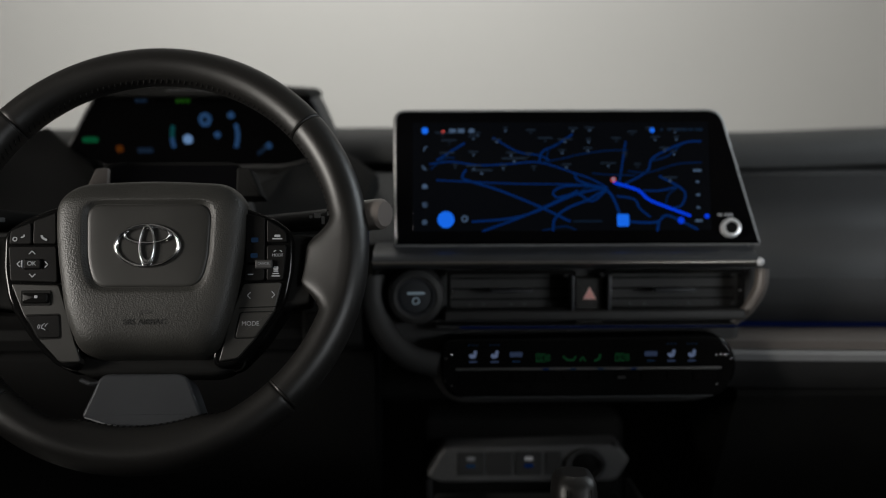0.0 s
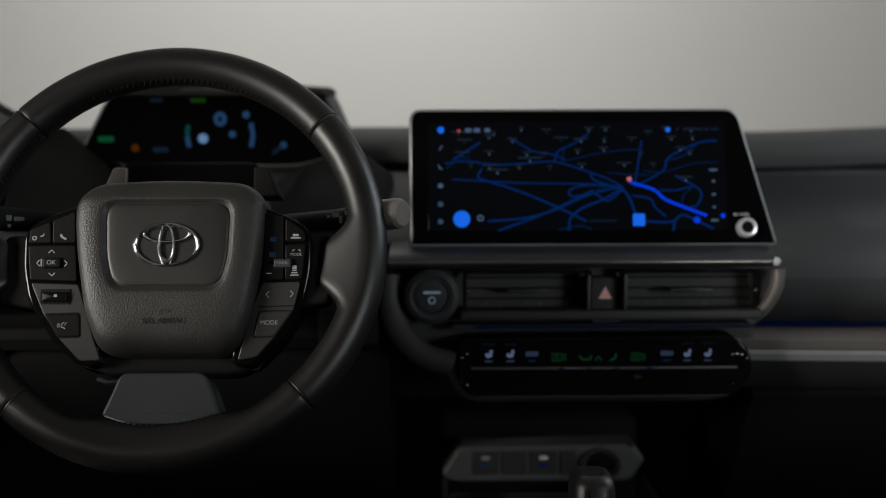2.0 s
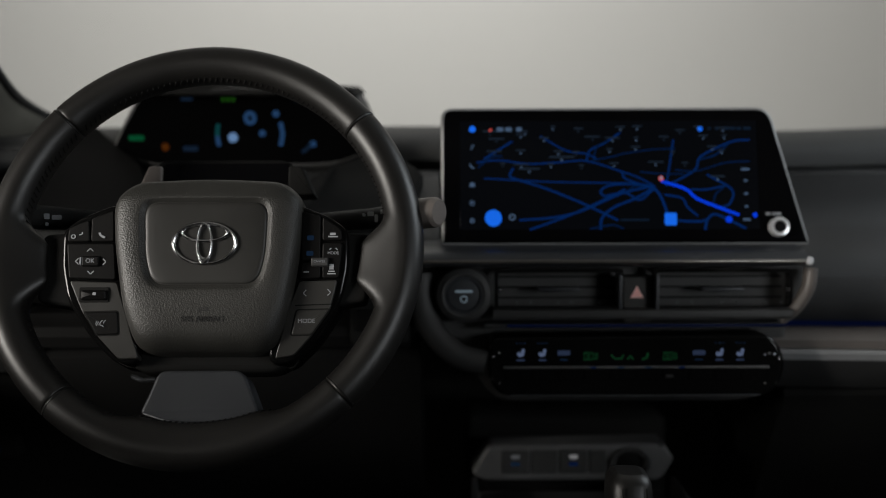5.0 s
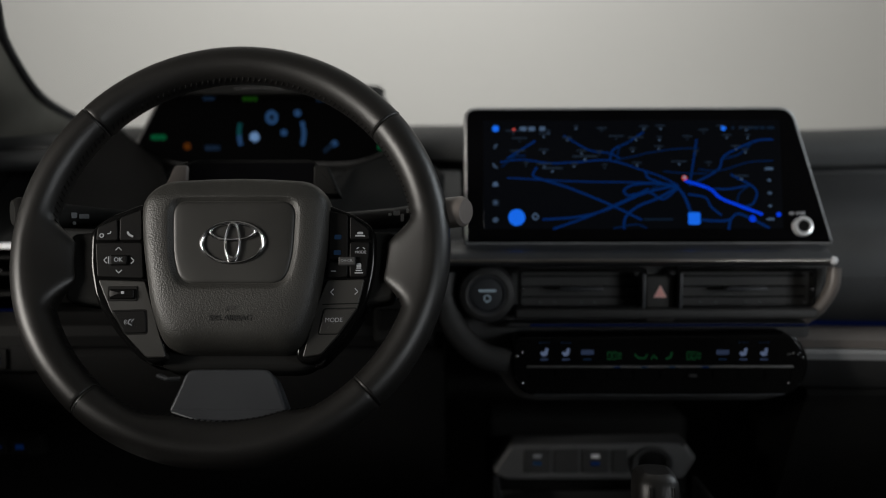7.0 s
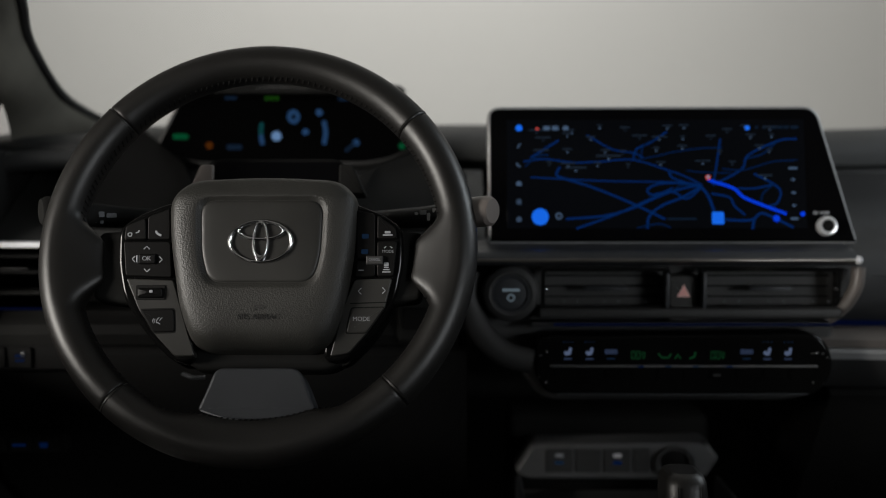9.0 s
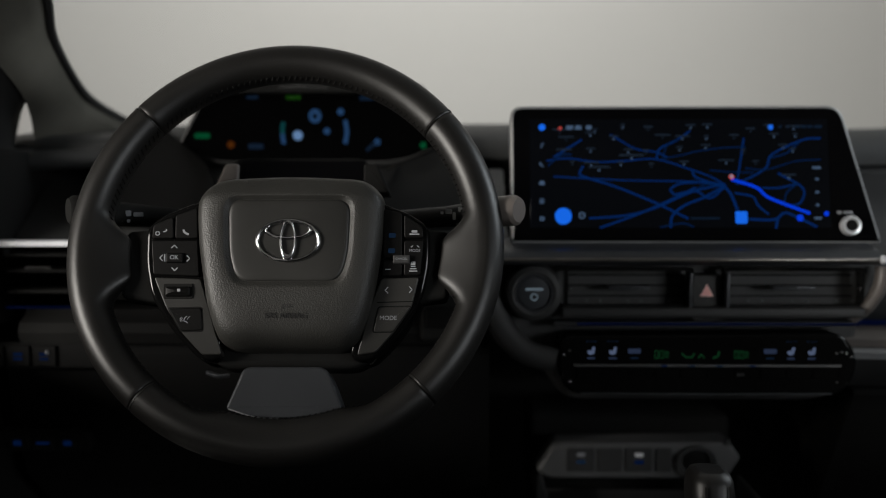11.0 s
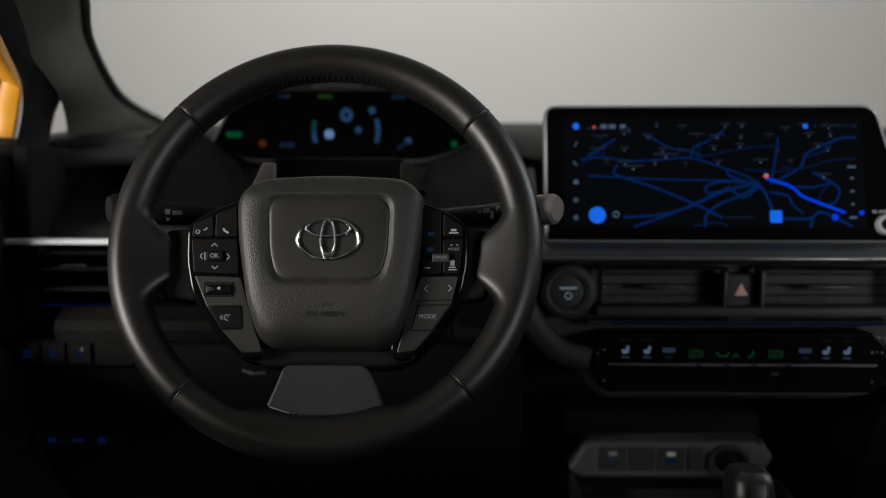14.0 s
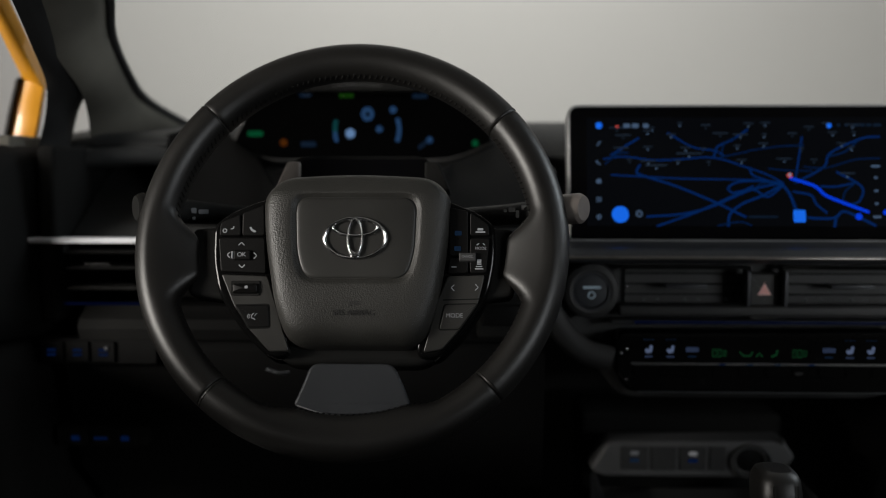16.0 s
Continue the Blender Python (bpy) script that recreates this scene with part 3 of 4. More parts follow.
def chevron(cx, cy, ang, parent, size=0.0026, h=0.0129):
    ca, sa = math.cos(ang), math.sin(ang)
    p = [(cx + ca * x - sa * y, cy + sa * x + ca * y) for x, y in ((-size * 0.5, size), (size * 0.5, 0), (-size * 0.5, -size))]
    bm = bmesh.new()
    for a, b in zip(p, p[1:]):
        d = Vector(b) - Vector(a)
        nrm = Vector((-d.y, d.x)).normalized() * 0.0004
        q = [Vector(a) + nrm, Vector(b) + nrm, Vector(b) - nrm, Vector(a) - nrm]
        loft(bm, [[(v.x, v.y, h + 0.2 * v.y) for v in q], [(v.x, v.y, h + 0.0003 + 0.2 * v.y) for v in q]])
    return part("arrow", bm, PRINT, parent)


# left switches
k1 = key("switch_key", [(-0.1135, 0.002), (-0.1125, 0.0135), (-0.0955, 0.0205), (-0.0945, 0.002)], wheel)
part("symbol", ribbon(smooth([(-0.1075, 0.0110), (-0.1020, 0.0115), (-0.1010, 0.0085), (-0.1035, 0.0075)]), 0.0010, 0.0145), PRINT, k1)
part("symbol", hoop(disc(0.0021, -0.1085, 0.0062, 14), disc(0.0012, -0.1085, 0.0062, 14), 0.0138, 0.0144), PRINT, k1)
k2 = key("switch_key", [(-0.0935, 0.002), (-0.0935, 0.0215), (-0.0745, 0.0285), (-0.0735, 0.002)], wheel)
part("symbol", ribbon(smooth([(-0.0865, 0.0115, ), (-0.0855, 0.0075), (-0.0815, 0.005)]), 0.0018, 0.0129 + 0.0015), PRINT, k2)
k3 = key("switch_key", [(-0.1140, 0.0005), (-0.0735, 0.0005), (-0.0715, -0.0300), (-0.1115, -0.0285)], wheel)
for cx, cy, a in ((-0.0937, -0.0050, 90), (-0.0930, -0.0240, 270), (-0.1047, -0.0145, 180), (-0.0815, -0.0150, 0)):
    chevron(cx, cy, radians(a), k3)
ok = part("ok_key", plate(rect(0.0145, 0.0085, 0.001, -0.0930, -0.0148), 0.010, 0.0152, 0.0012, tilt=0.2), SWITCH, k3)
words("lettering", "OK", 0.0052, PRINT, ok, Matrix.Translation((-0.0930, -0.0148, 0.0154 - 0.003)) @ pose(0, 0, 0, 11.3))
part("ok_edge", plate(rect(0.0012, 0.006, 0.0003, -0.1012, -0.0148), 0.012, 0.0156, 0.0003, tilt=0.2), PRINT, ok)
k4 = key("switch_surround", [(-0.1110, -0.0305), (-0.0705, -0.0318), (-0.0510, -0.0950), (-0.0680, -0.0955), (-0.0855, -0.0772), (-0.1000, -0.0560)], wheel, PAD_SMOOTH, 0.0122, 0.0025)
part("recess", plate(rect(0.025, 0.0125, 0.0015, -0.0895, -0.0425), 0.0125, 0.0132, 0.0003, tilt=0.2), DEEP, k4)
rl = part("roller", plate(rect(0.022, 0.0085, 0.002, -0.0895, -0.0430), 0.011, 0.0155, 0.002, dome=0.0012, tilt=0.2), SWITCH, k4)
part("roller_mark", plate(rect(0.0028, 0.0024, 0.0006, -0.0880, -0.0425), 0.0150, 0.0170, 0.0002, tilt=0.2), PRINT, rl)
part("key_gap", plate(rounded([(-0.0990, -0.0560), (-0.0683, -0.0552), (-0.0670, -0.0763), (-0.0868, -0.0768)], 0.003), 0.0, 0.0124, 0.0002, tilt=0.2), DEEP, k4)
k5 = key("switch_key", [(-0.0980, -0.0570), (-0.0692, -0.0562), (-0.0680, -0.0753), (-0.0863, -0.0758)], wheel, SWITCH, 0.0131)


def voice(pts, w):
    part("symbol", ribbon(smooth([(-0.0830 + 0.55 * (x + 0.0838), -0.0660 + 0.55 * (y + 0.0655)) for x, y in pts]), w, 0.0001), PRINT, k5)


for i in range(2):
    voice([(-0.0872 - 0.0022 * i, -0.0632 + 0.0010 * i), (-0.0888 - 0.0024 * i, -0.0660), (-0.0872 - 0.0022 * i, -0.0688 - 0.0010 * i)], 0.0005)
voice([(-0.0790, -0.0715), (-0.0815, -0.0694), (-0.0845, -0.0686), (-0.0850, -0.0660), (-0.0830, -0.0625), (-0.0795, -0.0600)], 0.0007)
voice([(-0.0800, -0.0660), (-0.0785, -0.0630), (-0.0760, -0.0610)], 0.0005)
# right switches
k7 = key("switch_key", [(0.0855, 0.0270), (0.1020, 0.0235), (0.1020, -0.0145), (0.0860, -0.0145)], wheel)
mark(rect(0.006, 0.004, 0.0008, 0.0935, 0.0045), k7, material=CL_DIM)
mark(rect(0.006, 0.004, 0.0008, 0.0930, -0.0085), k7, material=CL_DIM)
k8 = key("switch_key", [(0.1035, 0.0225), (0.1195, 0.0120), (0.1205, 0.0025), (0.1035, 0.0025)], wheel)
mark(rect(0.0085, 0.0012, 0.0004, 0.1125, 0.0055), k8)
mark(rect(0.005, 0.0020, 0.0006, 0.1125, 0.0078), k8)
k9 = key("switch_key", [(0.1035, 0.0005), (0.1205, 0.0005), (0.1175, -0.0290), (0.1035, -0.0290)], wheel)
part("symbol", ribbon(smooth([(0.1095, -0.0055), (0.1130, -0.0030), (0.1165, -0.0055)]), 0.0008, 0.0117), PRINT, k9)
words("lettering", "MODE", 0.0034, PRINT, k9, Matrix.Translation((0.1128, -0.0083, 0.0131 - 0.0017)) @ pose(0, 0, 0, 11.3))
for i in range(3):
    mark(rect(0.0040 + 0.0016 * i, 0.0010, 0.0002, 0.1115, -0.0215 - 0.0020 * i), k9)
mark(rect(0.004, 0.003, 0.0008, 0.1115, -0.0190), k9)
k10 = key("switch_key", [(0.0860, -0.0160), (0.1020, -0.0160), (0.1020, -0.0290), (0.0845, -0.0300)], wheel)
mark(rect(0.0045, 0.0008, 0.0002, 0.0900, -0.0240), k10)
kc = part("cancel_key", plate(rect(0.0145, 0.0070, 0.001, 0.1015, -0.0160), 0.010, 0.0158, 0.0012, tilt=0.2), BLACK, k9)
words("lettering", "CANCEL", 0.0026, PRINT, kc, Matrix.Translation((0.1015, -0.0160, 0.0160 - 0.0032)) @ pose(0, 0, 0, 11.3))
k11 = key("switch_surround", [(0.0845, -0.0315), (0.1165, -0.0305), (0.1105, -0.0545), (0.0950, -0.0765), (0.0800, -0.0930), (0.0640, -0.0955), (0.0755, -0.0535)], wheel, PAD_SMOOTH, 0.0125, 0.0025)
part("key_gap", plate([(0.0808, -0.0512), (0.1120, -0.0502), (0.1116, -0.0512), (0.0806, -0.0522)], 0.0, 0.0127, 0.0001, tilt=0.2), DEEP, k11)
chevron(0.0890, -0.0415, math.pi, k11)
chevron(0.1095, -0.0410, 0, k11)
part("key_gap", plate(rounded([(0.0812, -0.0548), (0.1112, -0.0541), (0.0950, -0.0768), (0.0765, -0.0772)], 0.003), 0.0, 0.0127, 0.0002, tilt=0.2), DEEP, k11)
k12 = key("switch_key", [(0.0824, -0.0556), (0.1100, -0.0549), (0.0945, -0.0760), (0.0777, -0.0763)], wheel, PAD_SMOOTH, 0.0131)
words("lettering", "MODE", 0.0052, PRINT, k12, Matrix.Translation((0.0905, -0.0648, 0.0131 - 0.013)) @ pose(0, 0, 0, 11.3))


# airbag cover
PX = 0.0062
PC = (PX, -0.004)
RAYS = [2 * math.pi * (i + 0.5) / 120 for i in range(120)]


def reach_out(poly):
    """How far an outline reaches from the cover's middle along each ray."""
    out = []
    for a in RAYS:
        d, best = Vector((math.cos(a), math.sin(a))), 0.0
        for i in range(len(poly)):
            p, q = Vector(poly[i - 1]) - Vector(PC), Vector(poly[i]) - Vector(PC)
            e = q - p
            den = d.x * e.y - d.y * e.x
            if abs(den) > 1e-12:
                k, u = (p.x * e.y - p.y * e.x) / den, (p.x * d.y - p.y * d.x) / den
                if k > 0 and -1e-6 <= u <= 1 + 1e-6:
                    best = max(best, k)
        out.append(best)
    return out


def cover_ring(radii, z):
    pts = [(PC[0] + r * math.cos(a), PC[1] + r * math.sin(a)) for r, a in zip(radii, RAYS)]
    return [(x, y, z + 0.15 * y - 0.45 * max(0.0, y - 0.036)) for x, y in pts]


def mixed(a, b, t):
    return [p + (q - p) * t for p, q in zip(a, b)]


half = [(0.0, 0.0605), (0.066, 0.0560), (0.0825, 0.037), (0.0805, 0.0), (0.0705, -0.060), (0.058, -0.0915)]
pad = reach_out(rounded([(PX + x, y) for x, y in half] + [(PX - x, y) for x, y in half[:0:-1]], [0.05, 0.02, 0.018, 0.03, 0.03, 0.018, 0.018, 0.03, 0.03, 0.018, 0.02], 7))
rim = ((0.0575, 0.0365), (0.0555, -0.016), (0.0475, -0.0430))
dip_out = reach_out(rounded([(PX + x, y) for x, y in rim] + [(PX - x, y) for x, y in rim[::-1]], [0.016, 0.03, 0.020, 0.020, 0.03, 0.016], 9))
floor_ = ((0.0525, 0.0325), (0.0505, -0.015), (0.0435, -0.0370))
dip_in = reach_out(rounded([(PX + x, y) for x, y in floor_] + [(PX - x, y) for x, y in floor_[::-1]], [0.013, 0.03, 0.016, 0.016, 0.03, 0.013], 9))
rings = [cover_ring(mixed(pad, dip_out, t), z) for t, z in ((0, -0.012), (0.015, 0.006), (0.06, 0.013), (0.16, 0.0188), (0.26, 0.0217), (0.38, 0.0234), (0.6, 0.0246), (0.8, 0.0251), (1.0, 0.0252))]
rings += [cover_ring(mixed(dip_out, dip_in, t), z) for t, z in ((0.25, 0.0249), (0.5, 0.0240), (0.75, 0.0229), (0.95, 0.0223), (1.0, 0.0220))]
cover = part("airbag_cover", loft(bmesh.new(), rings), PAD_GRAIN, wheel, "grained dark grey airbag cover", angle=70)
rings = [cover_ring([r * k for r in dip_in], z) for k, z in ((0.995, 0.0215), (0.985, 0.0226), (0.965, 0.0231), (0.92, 0.0234), (0.8, 0.0237), (0.6, 0.0239), (0.35, 0.0240))]
emblem_plate = part("emblem_plate", loft(bmesh.new(), rings), PAD_SMOOTH, wheel, "smooth dark grey sunken plate", angle=60)
TILT9 = Matrix.Translation((PX, -0.0030, 0.0240 - 0.00045)) @ pose(0, 0, 0, 8.53)


def oval_band(cx, cy, rx, ry, hx, hy, ix, iy, lift=0.0):
    """A chrome band between two ovals, ridged along its middle; (hx, hy) shifts the hole."""
    n = 72
    ring = lambda k, z: [(cx + hx * k + (rx + (ix - rx) * k) * math.cos(2 * math.pi * i / n), cy + hy * k + (ry + (iy - ry) * k) * math.sin(2 * math.pi * i / n), z + lift) for i in range(n)]
    bm = bmesh.new()
    made = [[bm.verts.new(p) for p in ring(k, z)] for k, z in ((0, -0.0008), (0.0, 0.0008), (0.22, 0.0019), (0.5, 0.0024), (0.78, 0.0019), (1, 0.0008), (1, -0.0008))]
    made.append(made[0])
    for a, b in zip(made, made[1:]):
        for i in range(n):
            bm.faces.new((a[i], a[(i + 1) % n], b[(i + 1) % n], b[i]))
    return bm


em = part("emblem", oval_band(0, 0, 0.0280, 0.0188, 0, 0, 0.0240, 0.0160), EMBLEM, wheel, "chrome oval emblem", TILT9)
part("emblem_oval", oval_band(0, 0.0085, 0.0204, 0.0082, 0, 0.0006, 0.0172, 0.0056, 0.0003), EMBLEM, em)
part("emblem_oval", oval_band(0, -0.0002, 0.0074, 0.0180, 0, 0.0010, 0.0048, 0.0128, 0.0006), EMBLEM, em)
words("lettering", "SRS AIRBAG", 0.0068, PRINT_DIM, cover, Matrix.Translation((PX - 0.0003, -0.0660, 0.0145)) @ pose(0, 0, 0, 14.5), 0.0003)
part("horn_symbol", ribbon([(-0.004, 0.0016), (0.004, 0.0016), (0.004, -0.0002), (-0.003, -0.0002), (-0.004, -0.0020)], 0.0008, 0.0002), PRINT_DIM, cover, "", Matrix.Translation((PX, -0.0585, 0.0164)) @ pose(0, 0, 0, 12.0))

# lower spoke insert
ls = rounded([(PX + x, y) for x, y in ((-0.036, -0.107), (0.034, -0.107), (0.041, -0.122), (0.049, -0.142), (0.030, -0.149), (0.0, -0.1515), (-0.030, -0.149), (-0.049, -0.142), (-0.041, -0.122))], [0.009, 0.009, 0.02, 0.003, 0.03, 0.03, 0.03, 0.003, 0.02])
low = part("lower_spoke", plate(ls, -0.03, 0.004, 0.0025), DARK_SILVER, wheel, "satin dark grey lower spoke cover")
# Silver line drawn as the highlight on the cover's lower edge
part("edge_highlight", sweep(smooth([(PX - 0.046, -0.1425, 0.0035), (PX - 0.024, -0.1490, 0.0036), (PX, -0.1508, 0.0036), (PX + 0.024, -0.1490, 0.0036), (PX + 0.046, -0.1425, 0.0035)]), 0.0006, n=6), SILVER, low)

# ---------------------------------------------------------------- centre display
SCR = facing(0.130, 1.388, 1.017, 10.2)
disp = thing("infotainment_display", "wide black touch screen showing a dark blue road map", "display", SCR)
so = rounded([(-0.188, -0.0735), (0.1945, -0.0735), (0.196, -0.070), (0.1585, 0.0725), (-0.1885, 0.0725)], [0.004, 0.006, 0.006, 0.016, 0.014], 8)
part("housing", plate(so, -0.022, -0.0012, 0.003), SILVER, disp, "satin grey screen edge")
part("glass", plate(inset(so, 0.0030), -0.01, 0.0, 0.0012), GLASSY, disp, "black cover glass")
lcd = part("lcd", plate(rect(0.312, 0.115, 0.001, -0.012, 0.000), -0.002, 0.0006, 0.0002), SCREEN_OFF, disp, "dark blue lit map area")
ZS = 0.0007


def road(pts, w, material, z=ZS, per=5):
    return part("road", ribbon(smooth(pts, per), w, z), material, lcd)


# the way ahead from the pin, and the roads that meet round it
PINX, PINY = 0.042, -0.0042
road([(0.0420, -0.0065), (0.0456, -0.0080), (0.0677, -0.0155), (0.0785, -0.0251), (0.0968, -0.0330), (0.1224, -0.0428)], 0.0030, ROUTE, ZS + 0.0009)
layers = []


def street(*pts, w=0.0017, lit=1):
    layers.append(road(pts, w, ROAD if lit else ROAD_DIM, ZS + 0.00002 * len(layers)))


street((-0.1505, 0.0133), (-0.1282, 0.0158), (-0.0986, 0.0120), (-0.0690, 0.0130), (-0.0356, 0.0147), (0.0013, 0.0033), (0.0197, -0.0035), (0.0362, -0.0126))
street((-0.0356, 0.0147), (-0.0317, 0.0260), (-0.0167, 0.0335), (0.0003, 0.0447), w=0.0020)
street((-0.0280, 0.0170), (-0.0240, 0.0300), (-0.0120, 0.0360), w=0.0014, lit=0)
street((0.0473, -0.0119), (0.0516, 0.0106), (0.0560, 0.0370), w=0.0019)
street((0.0473, -0.0119), (0.0680, -0.0015), (0.0794, 0.0068), (0.0853, 0.0199), (0.1174, 0.0349), (0.1361, 0.0367), w=0.0021)
street((0.0830, 0.0160), (0.1000, 0.0210), (0.1140, 0.0330), w=0.0019, lit=0)
street((0.0903, -0.0001), (0.1159, -0.0159), (0.1135, -0.0308), (0.1042, -0.0345), w=0.0021)
street((-0.0835, 0.0413), (-0.0577, 0.0261), (-0.0354, 0.0222), (-0.0244, 0.0166), w=0.0016)
street((0.0013, 0.0033), (0.0049, -0.0042), (0.0196, -0.0099), (0.0343, -0.0155), w=0.0022)
street((-0.0177, -0.0228), (-0.0213, -0.0172), (-0.0101, -0.0109), (0.0159, -0.0099), (0.0344, -0.0126), w=0.0022)
street((-0.0177, -0.0228), (0.0046, -0.0192), (0.0192, -0.0267), (0.0343, -0.0155), w=0.0021)
street((0.0046, -0.0192), (0.0150, -0.0120), (0.0300, -0.0140), w=0.0017, lit=0)
street((-0.1430, 0.0170), (-0.1282, 0.0264), (-0.1132, 0.0357), w=0.0021)
street((-0.1490, 0.0080), (-0.1350, 0.0190), (-0.1240, 0.0200), w=0.0015, lit=0)
street((-0.0220, -0.0581), (-0.0199, -0.0451), (-0.0068, -0.0340), (0.0156, -0.0248), (0.0343, -0.0137), w=0.0025)
street((0.0343, -0.0137), (0.0415, -0.0231), (0.0485, -0.0417), w=0.0029)
street((0.0483, -0.0473), (0.0705, -0.0493), (0.0871, -0.0486), (0.0966, -0.0419), (0.1112, -0.0476), (0.1294, -0.0570), w=0.0025)
street((0.0868, -0.0586), (0.0890, -0.0475), w=0.0027)
street((0.0453, -0.0212), (0.0637, -0.0250), (0.0690, -0.0344), (0.0799, -0.0437), w=0.0021)
street((0.0732, -0.0157), (0.0899, -0.0158), (0.1085, -0.0121), w=0.0019)
street((0.0960, -0.0330), (0.0990, -0.0210), (0.1090, -0.0125), w=0.0016, lit=0)
street((-0.1066, -0.0477), (-0.0697, -0.0449), (-0.0401, -0.0376), (0.0009, -0.0199), (0.0344, -0.0118), w=0.0022)
street((-0.0957, -0.0578), (-0.0550, -0.0431), (-0.0178, -0.0265), (0.0047, -0.0154), w=0.0022)
street((-0.1120, 0.0075), (-0.1154, 0.0020), (-0.1154, -0.0020), (-0.1062, -0.0056), (-0.0767, -0.0151), (-0.0363, -0.0320), (-0.0034, -0.0482), w=0.0023)
street((-0.1432, -0.0036), (-0.0692, -0.0076), (0.0048, -0.0091), (0.0344, -0.0126), w=0.0015)
street((0.0017, 0.0221), (0.0315, 0.0265), (0.0576, 0.0275), w=0.0013, lit=0)
street((-0.0300, 0.0150), (-0.0050, 0.0200), (0.0017, 0.0221), w=0.0013, lit=0)
street((0.0570, 0.0050), (0.0793, 0.0037), (0.1093, 0.0123), (0.1354, 0.0140), w=0.0013, lit=0)
street((0.0200, 0.0030), (0.0400, 0.0010), (0.0660, 0.0005), w=0.0013, lit=0)
street((-0.0330, -0.0572), (-0.0100, -0.0530), (0.0020, -0.0570), w=0.0015, lit=0)
rng = random.Random(4)
for i in range(34):
    column, row = i % 9, i // 9
    x, y = -0.130 + 0.031 * column + rng.uniform(-0.012, 0.012), (0.0490, 0.0405, 0.0270, 0.0130)[row] + rng.uniform(-0.003, 0.003)
    w = rng.choice((0.005, 0.007, 0.010, 0.016))
    icon("place_name", rect(w, 0.0013, 0.0004, x, y), ZS + 0.0010, NAME_PALE, lcd)
    icon("place_mark", disc(0.0010, x, y - 0.0032, 10), ZS + 0.0010, ICON_PALE if i % 3 else NAME_PALE, lcd)
for x, y, w in ((-0.0957, 0.0065, 0.022), (-0.0615, 0.0190, 0.026), (0.1014, -0.0020, 0.015)):
    icon("place_name", rect(w, 0.0016, 0.0004, x, y), ZS + 0.0010, NAME_PALE, lcd)
    icon("place_mark", disc(0.0012, x, y - 0.0035, 10), ZS + 0.0010, ICON_PALE, lcd)
icon("round_button", disc(0.0088, -0.1335, -0.0455, 28), ZS + 0.001, ICON_BLUE, lcd, "bright blue round button")
part("round_button", hoop(disc(0.0036, -0.1140, -0.0447, 18), disc(0.0020, -0.1140, -0.0447, 18), ZS + 0.001, ZS + 0.0013), ICON_PALE, lcd)
icon("square_button", rect(0.0125, 0.0130, 0.002, 0.0512, -0.0470), ZS + 0.0012, ICON_BLUE, lcd, "bright blue square button")
icon("map_pin", disc(0.0028, PINX, PINY, 16), ZS + 0.0012, ICON_RED, lcd, "small red map pin")
icon("map_pin_core", disc(0.0017, PINX, PINY + 0.0005, 12), ZS + 0.0016, ICON_WHITE, lcd)
icon("menu_mark", disc(0.0036, -0.155, 0.0490, 14), ZS, ICON_BLUE, lcd)
part("menu_mark", ribbon([(-0.1570, 0.0280), (-0.1555, 0.0282), (-0.1553, 0.0312), (-0.1530, 0.0318)], 0.0012, ZS), ICON_PALE, lcd)
part("menu_mark", ribbon(smooth([(-0.1575, 0.0120), (-0.1565, 0.0090), (-0.1535, 0.0075)]), 0.0014, ZS), ICON_PALE, lcd)
icon("menu_mark", rounded([(-0.1582, -0.0125), (-0.1526, -0.0125), (-0.1526, -0.0098), (-0.1538, -0.0078), (-0.1570, -0.0078), (-0.1582, -0.0098)], 0.0006), ZS, ICON_PALE, lcd)
for dy in (-0.0018, 0.0, 0.0018):
    icon("menu_mark", rect(0.0050, 0.0010, 0.0002, -0.1555, -0.0296 + dy), ZS, ICON_PALE, lcd)
part("menu_mark", hoop(disc(0.0026, -0.1556, -0.0480, 14), disc(0.0011, -0.1556, -0.0480, 14), ZS, ZS + 0.0003), ICON_PALE, lcd)
icon("status_mark", disc(0.0018, -0.136, 0.0475, 14), ZS + 0.001, ICON_RED, lcd)
for x, w in ((-0.126, 0.007), (-0.117, 0.007), (-0.106, 0.006)):
    icon("status_mark", rect(w, 0.0045, 0.001, x, 0.0485), ZS + 0.001, ICON_PALE, lcd)
icon("status_mark", disc(0.0028, 0.084, 0.0485, 14), ZS + 0.001, ICON_BLUE, lcd)
for x, w in ((0.094, 0.003), (0.102, 0.003), (0.112, 0.005), (0.1185, 0.005), (0.125, 0.005), (0.1335, 0.008)):
    icon("status_mark", rect(w, 0.0030, 0.0008, x, 0.0490), ZS + 0.001, CL_DIM, lcd)
for y, w in ((0.0054, 0.009), (-0.0066, 0.0035), (-0.0204, 0.0042), (-0.0339, 0.0035), (-0.0477, 0.008)):
    icon("map_control", rect(w, 0.0024, 0.001, 0.1305, y), ZS + 0.001, ICON_PALE, lcd)
icon("map_control", disc(0.0036, 0.1118, -0.0475, 14), ZS + 0.0012, ROUTE, lcd)
icon("map_control", disc(0.0026, 0.1391, -0.0430, 14), ZS + 0.0012, ROUTE, lcd)
icon("scale_bar", rect(0.030, 0.0018, 0.0004, 0.014, -0.0478), ZS + 0.001, CL_DIM, lcd)
